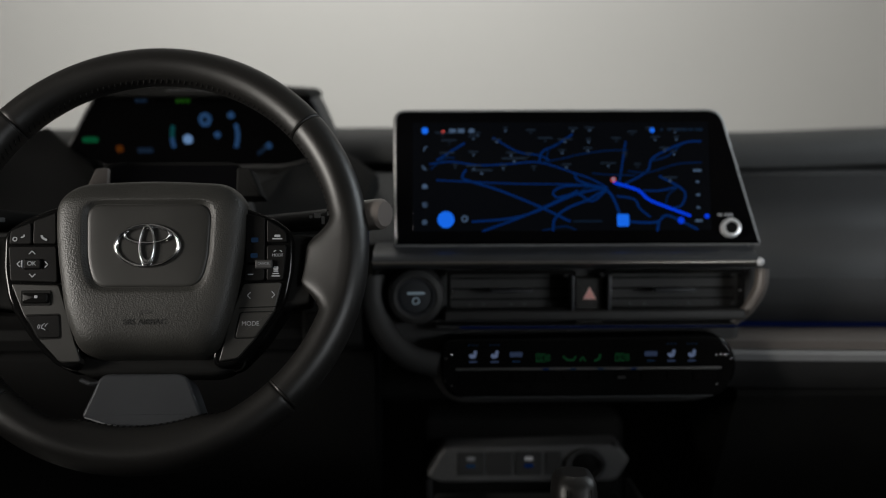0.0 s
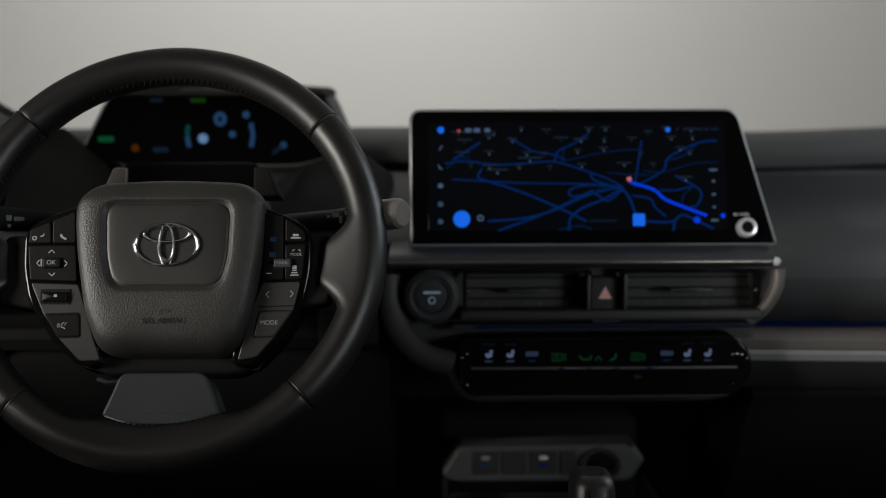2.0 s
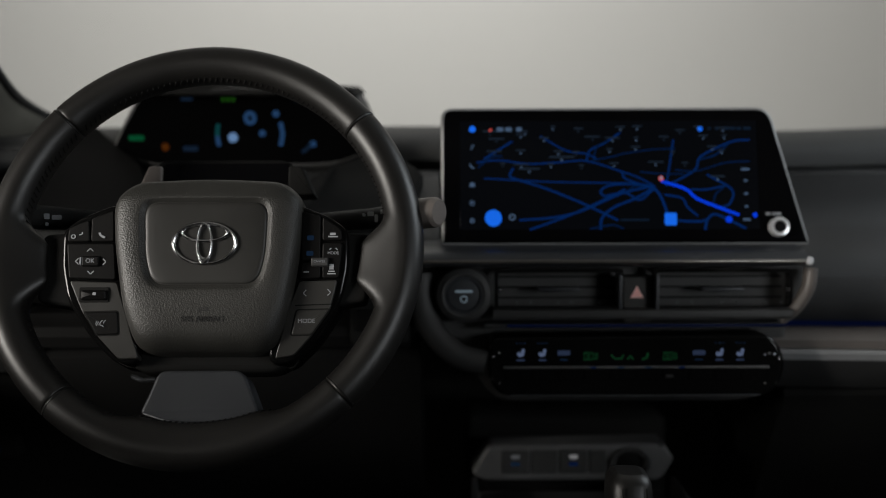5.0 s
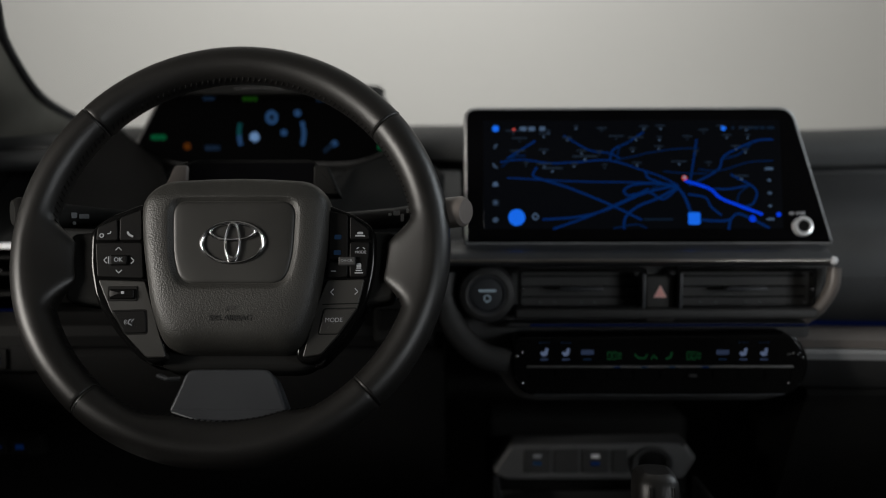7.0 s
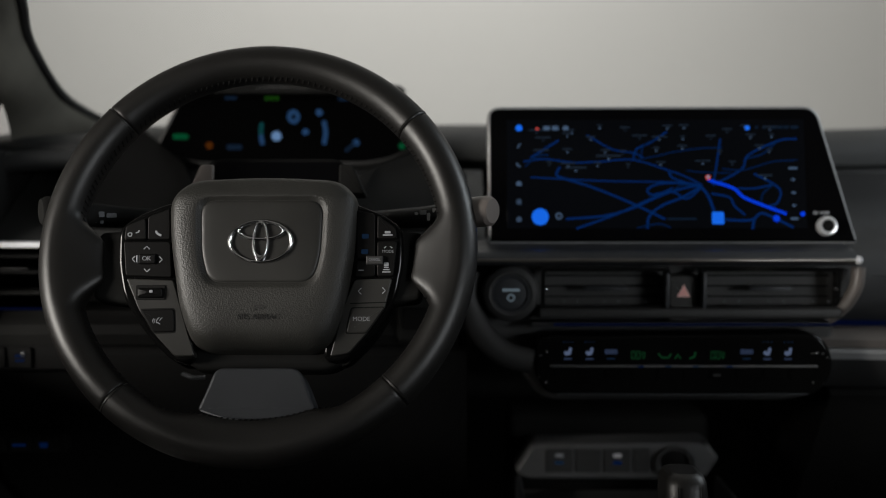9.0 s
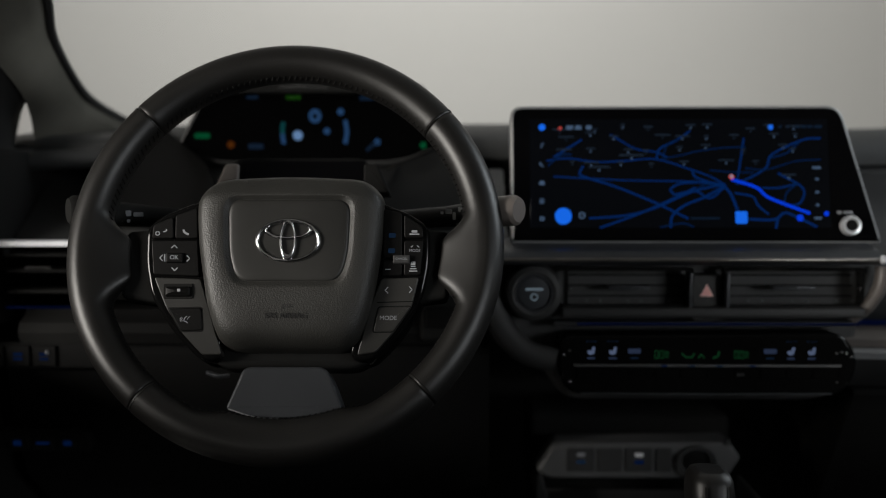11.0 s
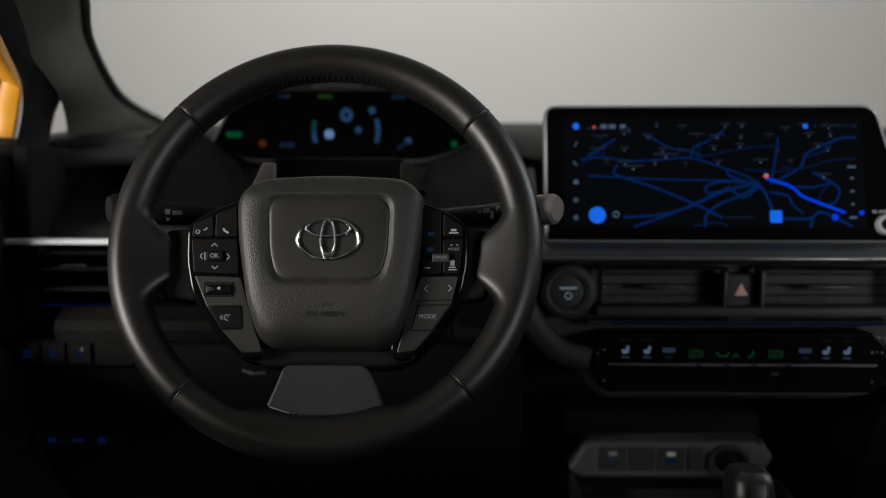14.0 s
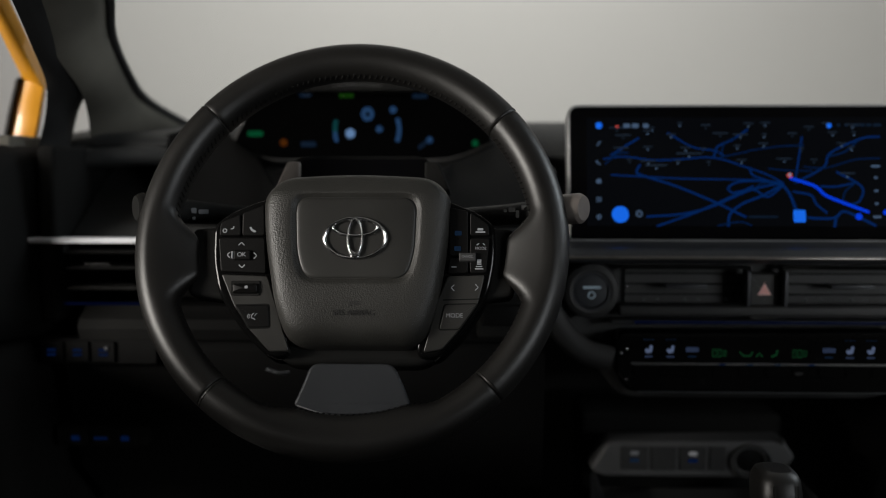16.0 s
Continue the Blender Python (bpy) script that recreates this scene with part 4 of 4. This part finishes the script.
# volume knob on the glass
kn = part("volume_knob", loft(bmesh.new(), [[(0.1630 + x, -0.0557 + y, z) for x, y in disc(r, n=36)] for r, z in ((0.0104, 0.0), (0.0104, 0.006), (0.0096, 0.0080), (0.0068, 0.0086), (0.0062, 0.0070), (0.001, 0.0068))]), KNOB, disp, "chrome volume knob")
part("knob_cap", plate(disc(0.0061, 0.1630, -0.0557, 28), 0.005, 0.0078, 0.001), GLOSS, kn)
for dx, w in ((-0.008, 0.005), (-0.002, 0.003), (0.003, 0.006)):
    icon("knob_mark", rect(w, 0.003, 0.0008, 0.161 + dx, -0.0415), 0.0003, PRINT, disp)

# ---------------------------------------------------------------- centre stack
stack = thing("centre_stack", "black centre console face with vents and climate panel", "centre console", pose(0.146, 1.40, 0.86))
SI = Matrix.Translation((-0.146, -1.40, -0.86))


def spart(name, bm, material, label="", parent=None, m=None):
    return part(name, bm, material, parent or stack, label, SI @ m if m is not None and parent is None else (SI if parent is None else m))


F0 = facing(0.0, 1.40, 0.0)
# the ledge under the display: sloped grey top, bright rolled nose
ledge = [(1.43, 0.947), (1.385, 0.9455), (1.350, 0.9405), (1.342, 0.938), (1.337, 0.933), (1.337, 0.929), (1.343, 0.925), (1.43, 0.924)]
spart("ledge", extrude_x(ledge, -0.078, 0.311), DARK_SILVER, "satin dark grey ledge")
spart("ledge_nose", sweep([(-0.078, 1.338, 0.9305), (0.10, 1.3375, 0.9305), (0.307, 1.3375, 0.9305), (0.3125, 1.341, 0.9305)], 0.0022, 0.0022, n=10), NOSE, "dark brown metal edge")
spart("ledge_tip", loft(bmesh.new(), [[(0.3125 + r * math.cos(a), 1.340 - d, 0.9305 + r * math.sin(a)) for a in [2 * math.pi * i / 20 for i in range(20)]] for r, d in ((0.0044, -0.01), (0.0044, 0.002), (0.0036, 0.004), (0.0015, 0.005))]), KNOB, "polished chrome tip")
# stack body with the sweep at the driver's side
body = rounded([(-0.084, 0.928), (0.336, 0.928), (0.330, 0.905), (0.310, 0.864), (0.305, 0.79), (0.27, 0.775), (0.0, 0.775), (-0.030, 0.818), (-0.058, 0.848), (-0.078, 0.885)], [0.003, 0.006, 0.03, 0.01, 0.02, 0.02, 0.02, 0.02, 0.03, 0.03])
spart("stack_body", plate(body, -0.10, -0.006, 0.006), BLACK, m=facing(0.0, 1.385, 0.0))
cur = smooth([(-0.080, 1.375, 0.915), (-0.079, 1.372, 0.885), (-0.066, 1.366, 0.855), (-0.042, 1.360, 0.832), (-0.012, 1.356, 0.824)])
spart("stack_sweep", sweep(cur, 0.013, 0.011, n=16, up=(0, 1, 0)), BLACK, "satin black curved edging")
cur = smooth([(0.326, 1.372, 0.920), (0.323, 1.370, 0.900), (0.312, 1.372, 0.880), (0.298, 1.378, 0.866)])
spart("stack_gusset", sweep(cur, 0.007, 0.009, n=12, up=(0, 1, 0)), TRIM)
spart("stack_trim", box(0.141, 1.372, 0.8615, 0.31, 0.02, 0.005, 0.0015), DASH)
spart("ambient_strip", box(0.155, 1.3612, 0.8618, 0.29, 0.001, 0.0022), AMBIENT, "thin glowing blue line")


# vents
def vent(x0, x1, z0, z1):
    v = spart("air_vent", box((x0 + x1) / 2, 1.425, (z0 + z1) / 2, x1 - x0, 0.008, z1 - z0), SHADED, "black air vent with thin slats")
    for i in range(3):
        z = z0 + (z1 - z0) * (0.20 + 0.30 * i)
        part("slat", box((x0 + x1) / 2, 1.402, z, x1 - x0 - 0.004, 0.024, 0.0018, 0.0006), SHADED, v)
    n = 9
    for i in range(n):
        x = x0 + (x1 - x0) * (i + 0.5) / n
        part("vane", box(x, 1.408, (z0 + z1) / 2, 0.0018, 0.022, z1 - z0 - 0.003), SHADED, v)
        # Small silver pieces drawn as glints low on the vanes
        if i % 3:
            part("vane_glint", box(x, 1.3725, z0 + 0.004, 0.0022, 0.003, 0.0022, 0.0007), DARK_SILVER, v)
    xm = (x0 + x1) / 2
    part("tab", box(xm, 1.372, z0 + (z1 - z0) * 0.5, 0.044, 0.010, 0.0042, 0.0014), DARK_SILVER, v)
    part("frame", hoop(rect(x1 - x0 + 0.006, z1 - z0 + 0.006, 0.004, xm, (z0 + z1) / 2), rect(x1 - x0 - 0.002, z1 - z0 - 0.002, 0.003, xm, (z0 + z1) / 2), 0.004, 0.016), GLOSS, v, "", facing(0, 1.385, 0))
    for x in (x0 + 0.002, x1 - 0.002):
        part("pin", plate(disc(0.0022, x, z0 + (z1 - z0) * 0.48, 14), 0.0, 0.004, 0.0012), CHROME_DARK, v, "", facing(0, 1.372, 0))


vent(0.000, 0.128, 0.880, 0.917)
vent(0.165, 0.304, 0.880, 0.917)
spart("lower_bar", box(0.150, 1.368, 0.8735, 0.312, 0.016, 0.011, 0.003), BLACK)
# hazard switch in the middle
hz = spart("hazard_switch", plate(rounded([(0.131, 0.862), (0.161, 0.862), (0.162, 0.912), (0.130, 0.912)], 0.003), -0.03, 0.018, 0.0025), PAD_SMOOTH, "dark hazard switch with red triangle", m=facing(0, 1.392, 0))
part("triangle", hoop([(0.1390, 0.8890), (0.1530, 0.8890), (0.1460, 0.9020)], [(0.1432, 0.8915), (0.1488, 0.8915), (0.1460, 0.8965)], 0.0182, 0.0188), SEAT_RED, hz)
part("triangle_core", plate([(0.1432, 0.8915), (0.1488, 0.8915), (0.1460, 0.8965)], 0.0180, 0.0186, 0.0001), SEAT_RED, hz)
for x in (0.127, 0.165):
    spart("post", box(x, 1.372, 0.895, 0.004, 0.02, 0.040, 0.001), DARK_SILVER)

# start button
st = spart("start_button", loft(bmesh.new(), [[(-0.0350 + x, 0.8945 + y, z) for x, y in disc(r, n=40)] for r, z in ((0.030, -0.02), (0.0290, 0.006), (0.0275, 0.010), (0.0225, 0.013), (0.0200, 0.0125), (0.0192, 0.009), (0.0185, 0.006))]), BLACK, "round black start button", m=facing(0, 1.366, 0))
part("button_ring", hoop(disc(0.0194, -0.035, 0.8945, 40), disc(0.0176, -0.035, 0.8945, 40), 0.009, 0.0130), DARK_SILVER, st)
part("button_face", plate(disc(0.0178, -0.035, 0.8945, 36), 0.002, 0.0105, 0.002, dome=0.0008), DARK_SILVER, st)
icon("symbol", rect(0.018, 0.0028, 0.0008, -0.035, 0.8985), 0.0113, START_LIT, st)
part("symbol", hoop(disc(0.0040, -0.035, 0.8905, 20), disc(0.0026, -0.035, 0.8905, 20), 0.0112, 0.0116), START_LIT, st)

# climate panel
clim = thing("climate_panel", "gloss black climate control panel with lit symbols", "climate panel", facing(0.141, 1.347, 0.822))
co = rounded([(-0.150, 0.030), (-0.152, -0.010), (-0.140, -0.031), (0.138, -0.031), (0.152, -0.010), (0.152, 0.012), (0.138, 0.032)], [0.012, 0.012, 0.014, 0.014, 0.012, 0.012, 0.016], 6)
part("panel", plate(co, -0.05, 0.0, 0.004), BEZEL, clim)
part("rail", box(0, -0.0006, 0.0015, 0.272, 0.0022, 0.004, 0.0008), CONSOLE, clim)
part("lower_edge", sweep([(-0.128, -0.0300, 0.0), (0.0, -0.0302, 0.001), (0.128, -0.0300, 0.0)], 0.0009, n=8), DARK_SILVER, clim)
for k in range(10):
    x = -0.1205 + 0.0268 * k
    part("lower_key", plate(rect(0.0250, 0.0110, 0.001, x, -0.0085), 0.0, 0.0012, 0.0006), BEZEL, clim)
for x in (-0.118, -0.096, 0.085, 0.106):
    q = part("seat_symbol", plate(rounded([(x + 0.0012, 0.0185), (x + 0.0042, 0.0180), (x + 0.0030, 0.0110), (x - 0.0015, 0.0098), (x - 0.0042, 0.0125), (x - 0.0030, 0.0152), (x + 0.0002, 0.0140)][::-1], 0.001), 0.0003, 0.0007, 0.0001), CLIM_WHITE, clim)
    icon("level_bar", rect(0.008, 0.0018, 0.0005, x, 0.0066), 0.0003, CLIM_PALE, clim)
    for j in range(3):
        icon("dot", rect(0.002, 0.001, 0.0002, x - 0.004 + 0.004 * j, 0.024), 0.0003, CL_DIM, clim)
for x in (-0.074, 0.064):
    icon("symbol", rect(0.013, 0.005, 0.001, x, 0.0140), 0.0003, CLIM_PALE, clim)
    icon("level_bar", rect(0.008, 0.0014, 0.0004, x, 0.0068), 0.0003, CL_DIM, clim)
for x in (-0.046, 0.035):
    for j in range(3):
        w = (0.0042, 0.0042, 0.0034)[j]
        part("digit", hoop(rect(w, 0.0085 - (j == 2) * 0.002, 0.0006, x - 0.0055 + 0.0052 * j, 0.0105), rect(w - 0.0018, 0.0065 - (j == 2) * 0.002, 0.0003, x - 0.0055 + 0.0052 * j, 0.0105), 0.0003, 0.0007), CLIM_GREEN, clim)
part("fan_symbol", ribbon([(-0.026, 0.012), (-0.022, 0.008), (-0.015, 0.008), (-0.013, 0.012)], 0.0018, 0.0003), CLIM_GREEN, clim)
part("fan_symbol", ribbon([(-0.009, 0.007), (-0.006, 0.011), (-0.003, 0.007)], 0.0018, 0.0003), CLIM_GREEN, clim)
part("fan_symbol", ribbon([(0.006, 0.007), (0.011, 0.009), (0.012, 0.014)], 0.0022, 0.0003), CLIM_GREEN, clim)
for x, mm in ((-0.044, KNEE_BLUE), (-0.016, CL_DIM), (0.012, CL_DIM), (0.046, KNEE_BLUE)):
    icon("key_mark", rect(0.006, 0.0016, 0.0004, x, -0.0006), 0.0036, mm, clim)
icon("key_mark", rect(0.008, 0.003, 0.001, 0.034, -0.0100), 0.0016, PRINT_DIM, clim)
# Chrome dots drawn in place of reflected highlights on the gloss panel
for x, y in ((-0.146, 0.010), (-0.140, 0.014), (-0.140, -0.018), (0.146, 0.008), (0.141, 0.012), (0.136, 0.013), (0.131, 0.012), (0.132, -0.018)):
    part("panel_glint", plate(disc(0.0016, x, y, 12), -0.002, 0.0016, 0.0012), CHROME_DARK, clim)

# ---------------------------------------------------------------- lower console
con = thing("lower_console", "dark grey lower console with sockets above an open tray", "console", pose(0.09, 1.40, 0.40))
NI = Matrix.Translation((-0.09, -1.40, -0.40))


def npart(name, bm, material, label="", m=None, parent=None):
    return part(name, bm, material, parent or con, label, (NI @ m if m is not None else NI) if parent is None else m)


fp = rounded([(-0.006, 0.714), (0.190, 0.717), (0.203, 0.699), (0.188, 0.674), (-0.012, 0.674), (-0.026, 0.682)], [0.006, 0.004, 0.004, 0.01, 0.006, 0.006])
npart("socket_panel", plate(fp, -0.04, 0.0, 0.004), CONSOLE, "satin dark grey socket panel", facing(0, 1.437, 0))
for x, lit in ((0.024, 0), (0.0565, -1), (0.089, 1), (0.1165, -1)):
    w = 0.030 if lit >= 0 else (0.028 if x < 0.1 else 0.018)
    so_ = npart("socket", plate(rect(w, 0.027, 0.0025, x, 0.6965), -0.002, 0.0022, 0.001), BLACK, "", facing(0, 1.437, 0))
    if lit >= 0:
        icon("symbol", rect(0.0095, 0.0046, 0.0018, x, 0.7022), 0.0022, WHITE_PRINT if lit else PRINT, so_)
        icon("symbol", rect(0.0105, 0.0044, 0.0018, x, 0.6940), 0.0022, KNEE_BLUE if lit else CL_DIM, so_)
ring = npart("power_socket", hoop(disc(0.0225, 0.1525, 0.6945, 36, 0.019), disc(0.0175, 0.1525, 0.6945, 36, 0.015), -0.002, 0.006), BLACK, "round black socket with flap", facing(0, 1.437, 0))
part("socket_flap", plate(disc(0.0175, 0.1525, 0.6945, 32, 0.015), -0.006, 0.0, 0.002, dome=0.001), SWITCH, ring)
# Metal crescent drawn as the lit side of the socket ring
part("socket_glint", sweep([(0.1525 + 0.0215 * math.cos(a), 0.6945 + 0.018 * math.sin(a), 0.0065) for a in (-0.7, -0.3, 0.1, 0.5, 0.8)], 0.0012, n=6), DARK_SILVER, ring)
npart("screw", plate(disc(0.0035, 0.187, 0.7165, 14), 0, 0.002, 0.001), BLACK, "", facing(0, 1.437, 0))
npart("tray", box(0.088, 1.40, 0.650, 0.21, 0.12, 0.012, 0.004), CONSOLE, "satin grey tray floor")
npart("tray_cheek", box(-0.022, 1.385, 0.655, 0.006, 0.10, 0.05, 0.002), DARK_SILVER)
npart("tray_cheek", box(0.200, 1.385, 0.655, 0.006, 0.10, 0.05, 0.002), BLACK)
npart("tunnel", box(0.09, 1.0, 0.525, 0.24, 0.92, 0.22, 0.02), DEEP)
npart("tunnel_riser", box(0.09, 1.56, 0.58, 0.24, 0.10, 0.30, 0.01), DEEP)

# gear selector
gear = thing("gear_selector", "black leather gear selector knob with stitched seams", "gear lever", pose(0.1000, 1.137, 0.621))
bm = bmesh.new()
hz_ = 0.149
go = rounded([(-0.0182, -0.020), (0.0182, -0.020), (0.0182, 0.034), (-0.0182, 0.034)], 0.019, 8)
loft(bm, [[(x * k, y * k + 0.02 * (z / hz_), z) for x, y in go] for z, k in ((0.0, 0.70), (0.05, 0.80), (0.09, 0.95), (0.115, 1.0), (0.130, 1.02), (0.141, 0.96), (0.1465, 0.82), (hz_, 0.55))])
part("grip", bm, LEATHER, gear)
part("seam", sweep([(-0.0090, -0.0205 * k + 0.02 * z / hz_, z) for z, k in ((0.05, 0.82), (0.09, 0.965), (0.115, 1.02), (0.130, 1.04), (0.141, 0.98))], 0.0007, n=6), THREAD, gear, "stitch line")
part("seam", sweep([(0.0105, -0.0200 * k + 0.02 * z / hz_, z) for z, k in ((0.05, 0.82), (0.09, 0.965), (0.115, 1.02), (0.130, 1.04), (0.141, 0.98))], 0.0007, n=6), THREAD, gear, "stitch line")

# ---------------------------------------------------------------- knee switches
knee_sw = thing("knee_switch_row", "row of black switches with dim blue symbols", "switch row", facing(-0.5565, 1.375, 0.8245))
part("panel", plate(rect(0.13, 0.028, 0.003, -0.003, 0.0), -0.02, 0.0, 0.002), SHADED, knee_sw)
for x in (-0.052, -0.024, 0.004):
    kk = part("switch", plate(rect(0.025, 0.022, 0.002, x, 0), -0.004, 0.003, 0.001), SHADED, knee_sw)
    icon("symbol", rect(0.010, 0.003, 0.001, x, 0.002), 0.0031, KNEE_BLUE, kk)
    icon("symbol", rect(0.010, 0.0025, 0.001, x, -0.003), 0.0031, KNEE_BLUE, kk)
# Metal disc drawn as a glint at the row's corner
part("switch_glint", plate(disc(0.003, 0.008, 0.004, 12), 0, 0.0045, 0.0015), DARK_SILVER, knee_sw)
low_sw = thing("low_switch_row", "row of dim blue lit switches under the dashboard", "switch row", facing(-0.5655, 1.395, 0.7253, -8))
part("panel", plate(rect(0.10, 0.022, 0.003, 0, 0.0), -0.02, 0.0, 0.002), DEEP, low_sw)
for x in (-0.028, 0.0, 0.027):
    kk = part("switch", plate(rect(0.023, 0.018, 0.002, x, 0), -0.004, 0.003, 0.001), DEEP, low_sw)
    icon("symbol", rect(0.009 if x else 0.015, 0.006 if x else 0.003, 0.001, x, 0), 0.0031, KNEE_BLUE, kk)

# ---------------------------------------------------------------- pillars, windscreen
def pillar(name, right, left, back, material, label, category, bulge=0.012, mirror=False, parent=None, inv=None):
    """A strip of trim lofted between two edges, bulging towards the cabin."""
    bm = bmesh.new()
    right, left = smooth(right, 4), smooth(left, 4)
    rings = []
    for a, b in zip(right, left):
        ring = []
        for t in (0.0, 0.12, 0.3, 0.5, 0.7, 0.88, 1.0):
            p = a.lerp(b, t)
            ring.append((p.x + 0.3 * bulge * math.sin(math.pi * t), p.y - bulge * math.sin(math.pi * t), p.z))
        for t in (1.0, 0.5, 0.0):
            p = a.lerp(b, t)
            ring.append((p.x, p.y + back, p.z + back * 0.3))
        if mirror:
            ring = [(2 * CX - x, y, z) for x, y, z in ring]
        rings.append(ring)
    loft(bm, rings)
    ob = part(name, bm, material, parent, "", inv, angle=60)
    return tagged(ob, label, category, kind="structure") if parent is None else ob


PR = [(-0.435, 0.79, 1.392), (-0.476, 1.08, 1.258), (-0.499, 1.22, 1.2), (-0.520, 1.30, 1.183), (-0.5475, 1.38, 1.155), (-0.559, 1.47, 1.115), (-0.5645, 1.55, 1.094), (-0.547, 1.64, 1.072), (-0.535, 1.72, 1.060)]
PL = [(-0.475, 0.76, 1.392), (-0.520, 1.05, 1.252), (-0.540, 1.18, 1.192), (-0.553, 1.24, 1.174), (-0.574, 1.32, 1.137), (-0.580, 1.40, 1.104), (-0.596, 1.46, 1.080), (-0.609, 1.50, 1.052), (-0.612, 1.52, 1.030)]
for mirrored in (False, True):
    pillar("pillar_trim", PR, PL, 0.03, PILLAR, "grey-brown cloth windscreen pillar trim", "pillar", 0.014, mirrored)
    edge = [(2 * CX - x if mirrored else x, y + 0.028, z + 0.008) for x, y, z in smooth(PR, 4)]
    tagged(part("windscreen_seal", sweep(edge, 0.006, n=8), RUBBER), "black rubber seal along the windscreen", "seal", kind="structure")
QR = [(-0.50, 1.00, 1.27), (-0.532, 1.20, 1.196), (-0.544, 1.26, 1.177), (-0.569, 1.34, 1.139), (-0.584, 1.41, 1.105), (-0.611, 1.45, 1.079), (-0.627, 1.47, 1.051), (-0.630, 1.47, 1.03)]
QL = [(-0.525, 0.96, 1.265), (-0.553, 1.16, 1.189), (-0.568, 1.22, 1.171), (-0.585, 1.30, 1.135), (-0.604, 1.37, 1.108), (-0.619, 1.40, 1.077), (-0.635, 1.42, 1.050), (-0.640, 1.42, 1.03)]
pillar("quarter_post", QR, QL, 0.02, RUBBER, "black rubber seal along the door opening", "door seal", 0.008)
body_frame = thing("door_aperture", "yellow painted car body round the open door", "car body", pose(-0.69, 1.40, 1.05), kind="structure")
BI = Matrix.Translation((0.69, -1.40, -1.05))
YR = [(-0.53, 1.0, 1.275), (-0.594, 1.22, 1.2), (-0.618, 1.30, 1.184), (-0.6395, 1.40, 1.146), (-0.6515, 1.47, 1.113), (-0.662, 1.48, 1.081), (-0.670, 1.48, 1.045)]
YL = [(-0.55, 1.0, 1.275), (-0.608, 1.22, 1.2), (-0.632, 1.30, 1.184), (-0.658, 1.40, 1.149), (-0.674, 1.47, 1.122), (-0.690, 1.48, 1.081), (-0.698, 1.48, 1.045)]
pillar("painted_pillar", YR[:5], YL[:5], 0.02, YELLOW, "", "", 0.006, False, body_frame, BI)
pillar("painted_flange", YR[4:], YL[4:], 0.01, YELLOW, "", "", 0.002, False, body_frame, BI)
pillar("outer_seal", [(x - 0.001, y - 0.004, z) for x, y, z in YL[4:]], [(x - 0.007, y - 0.004, z) for x, y, z in YL[4:]], 0.01, RUBBER, "", "", 0.003, False, body_frame, BI)

# windscreen
ws = bmesh.new()
rows = []
for k in range(25):
    v = k / 24
    rows.append([(CX + u * (0.76 - 0.05 * v), 1.93 - 1.03 * v - (0.25 - 0.19 * v) * u * u, 1.055 + 0.33 * v + 0.03 * math.sin(math.pi * v)) for u in [i / 16 - 1 for i in range(33)]])
loft(ws, rows, close=False, cap0=False, cap1=False)
wm = bpy.data.materials.new("clear_glass")
wm.use_nodes = True
nt = wm.node_tree
nt.nodes.remove(nt.nodes["Principled BSDF"])
clear, shine, blend = nt.nodes.new("ShaderNodeBsdfTransparent"), nt.nodes.new("ShaderNodeBsdfGlossy"), nt.nodes.new("ShaderNodeMixShader")
clear.inputs[0].default_value = (0.95, 0.965, 0.955, 1)
shine.inputs["Roughness"].default_value = 0.02
blend.inputs[0].default_value = 0.025
nt.links.new(clear.outputs[0], blend.inputs[1])
nt.links.new(shine.outputs[0], blend.inputs[2])
nt.links.new(blend.outputs[0], nt.nodes["Material Output"].inputs["Surface"])
glass = tagged(part("windscreen", ws, wm), "clear raked glass windscreen", "windscreen", kind="structure")
glass.visible_shadow = False
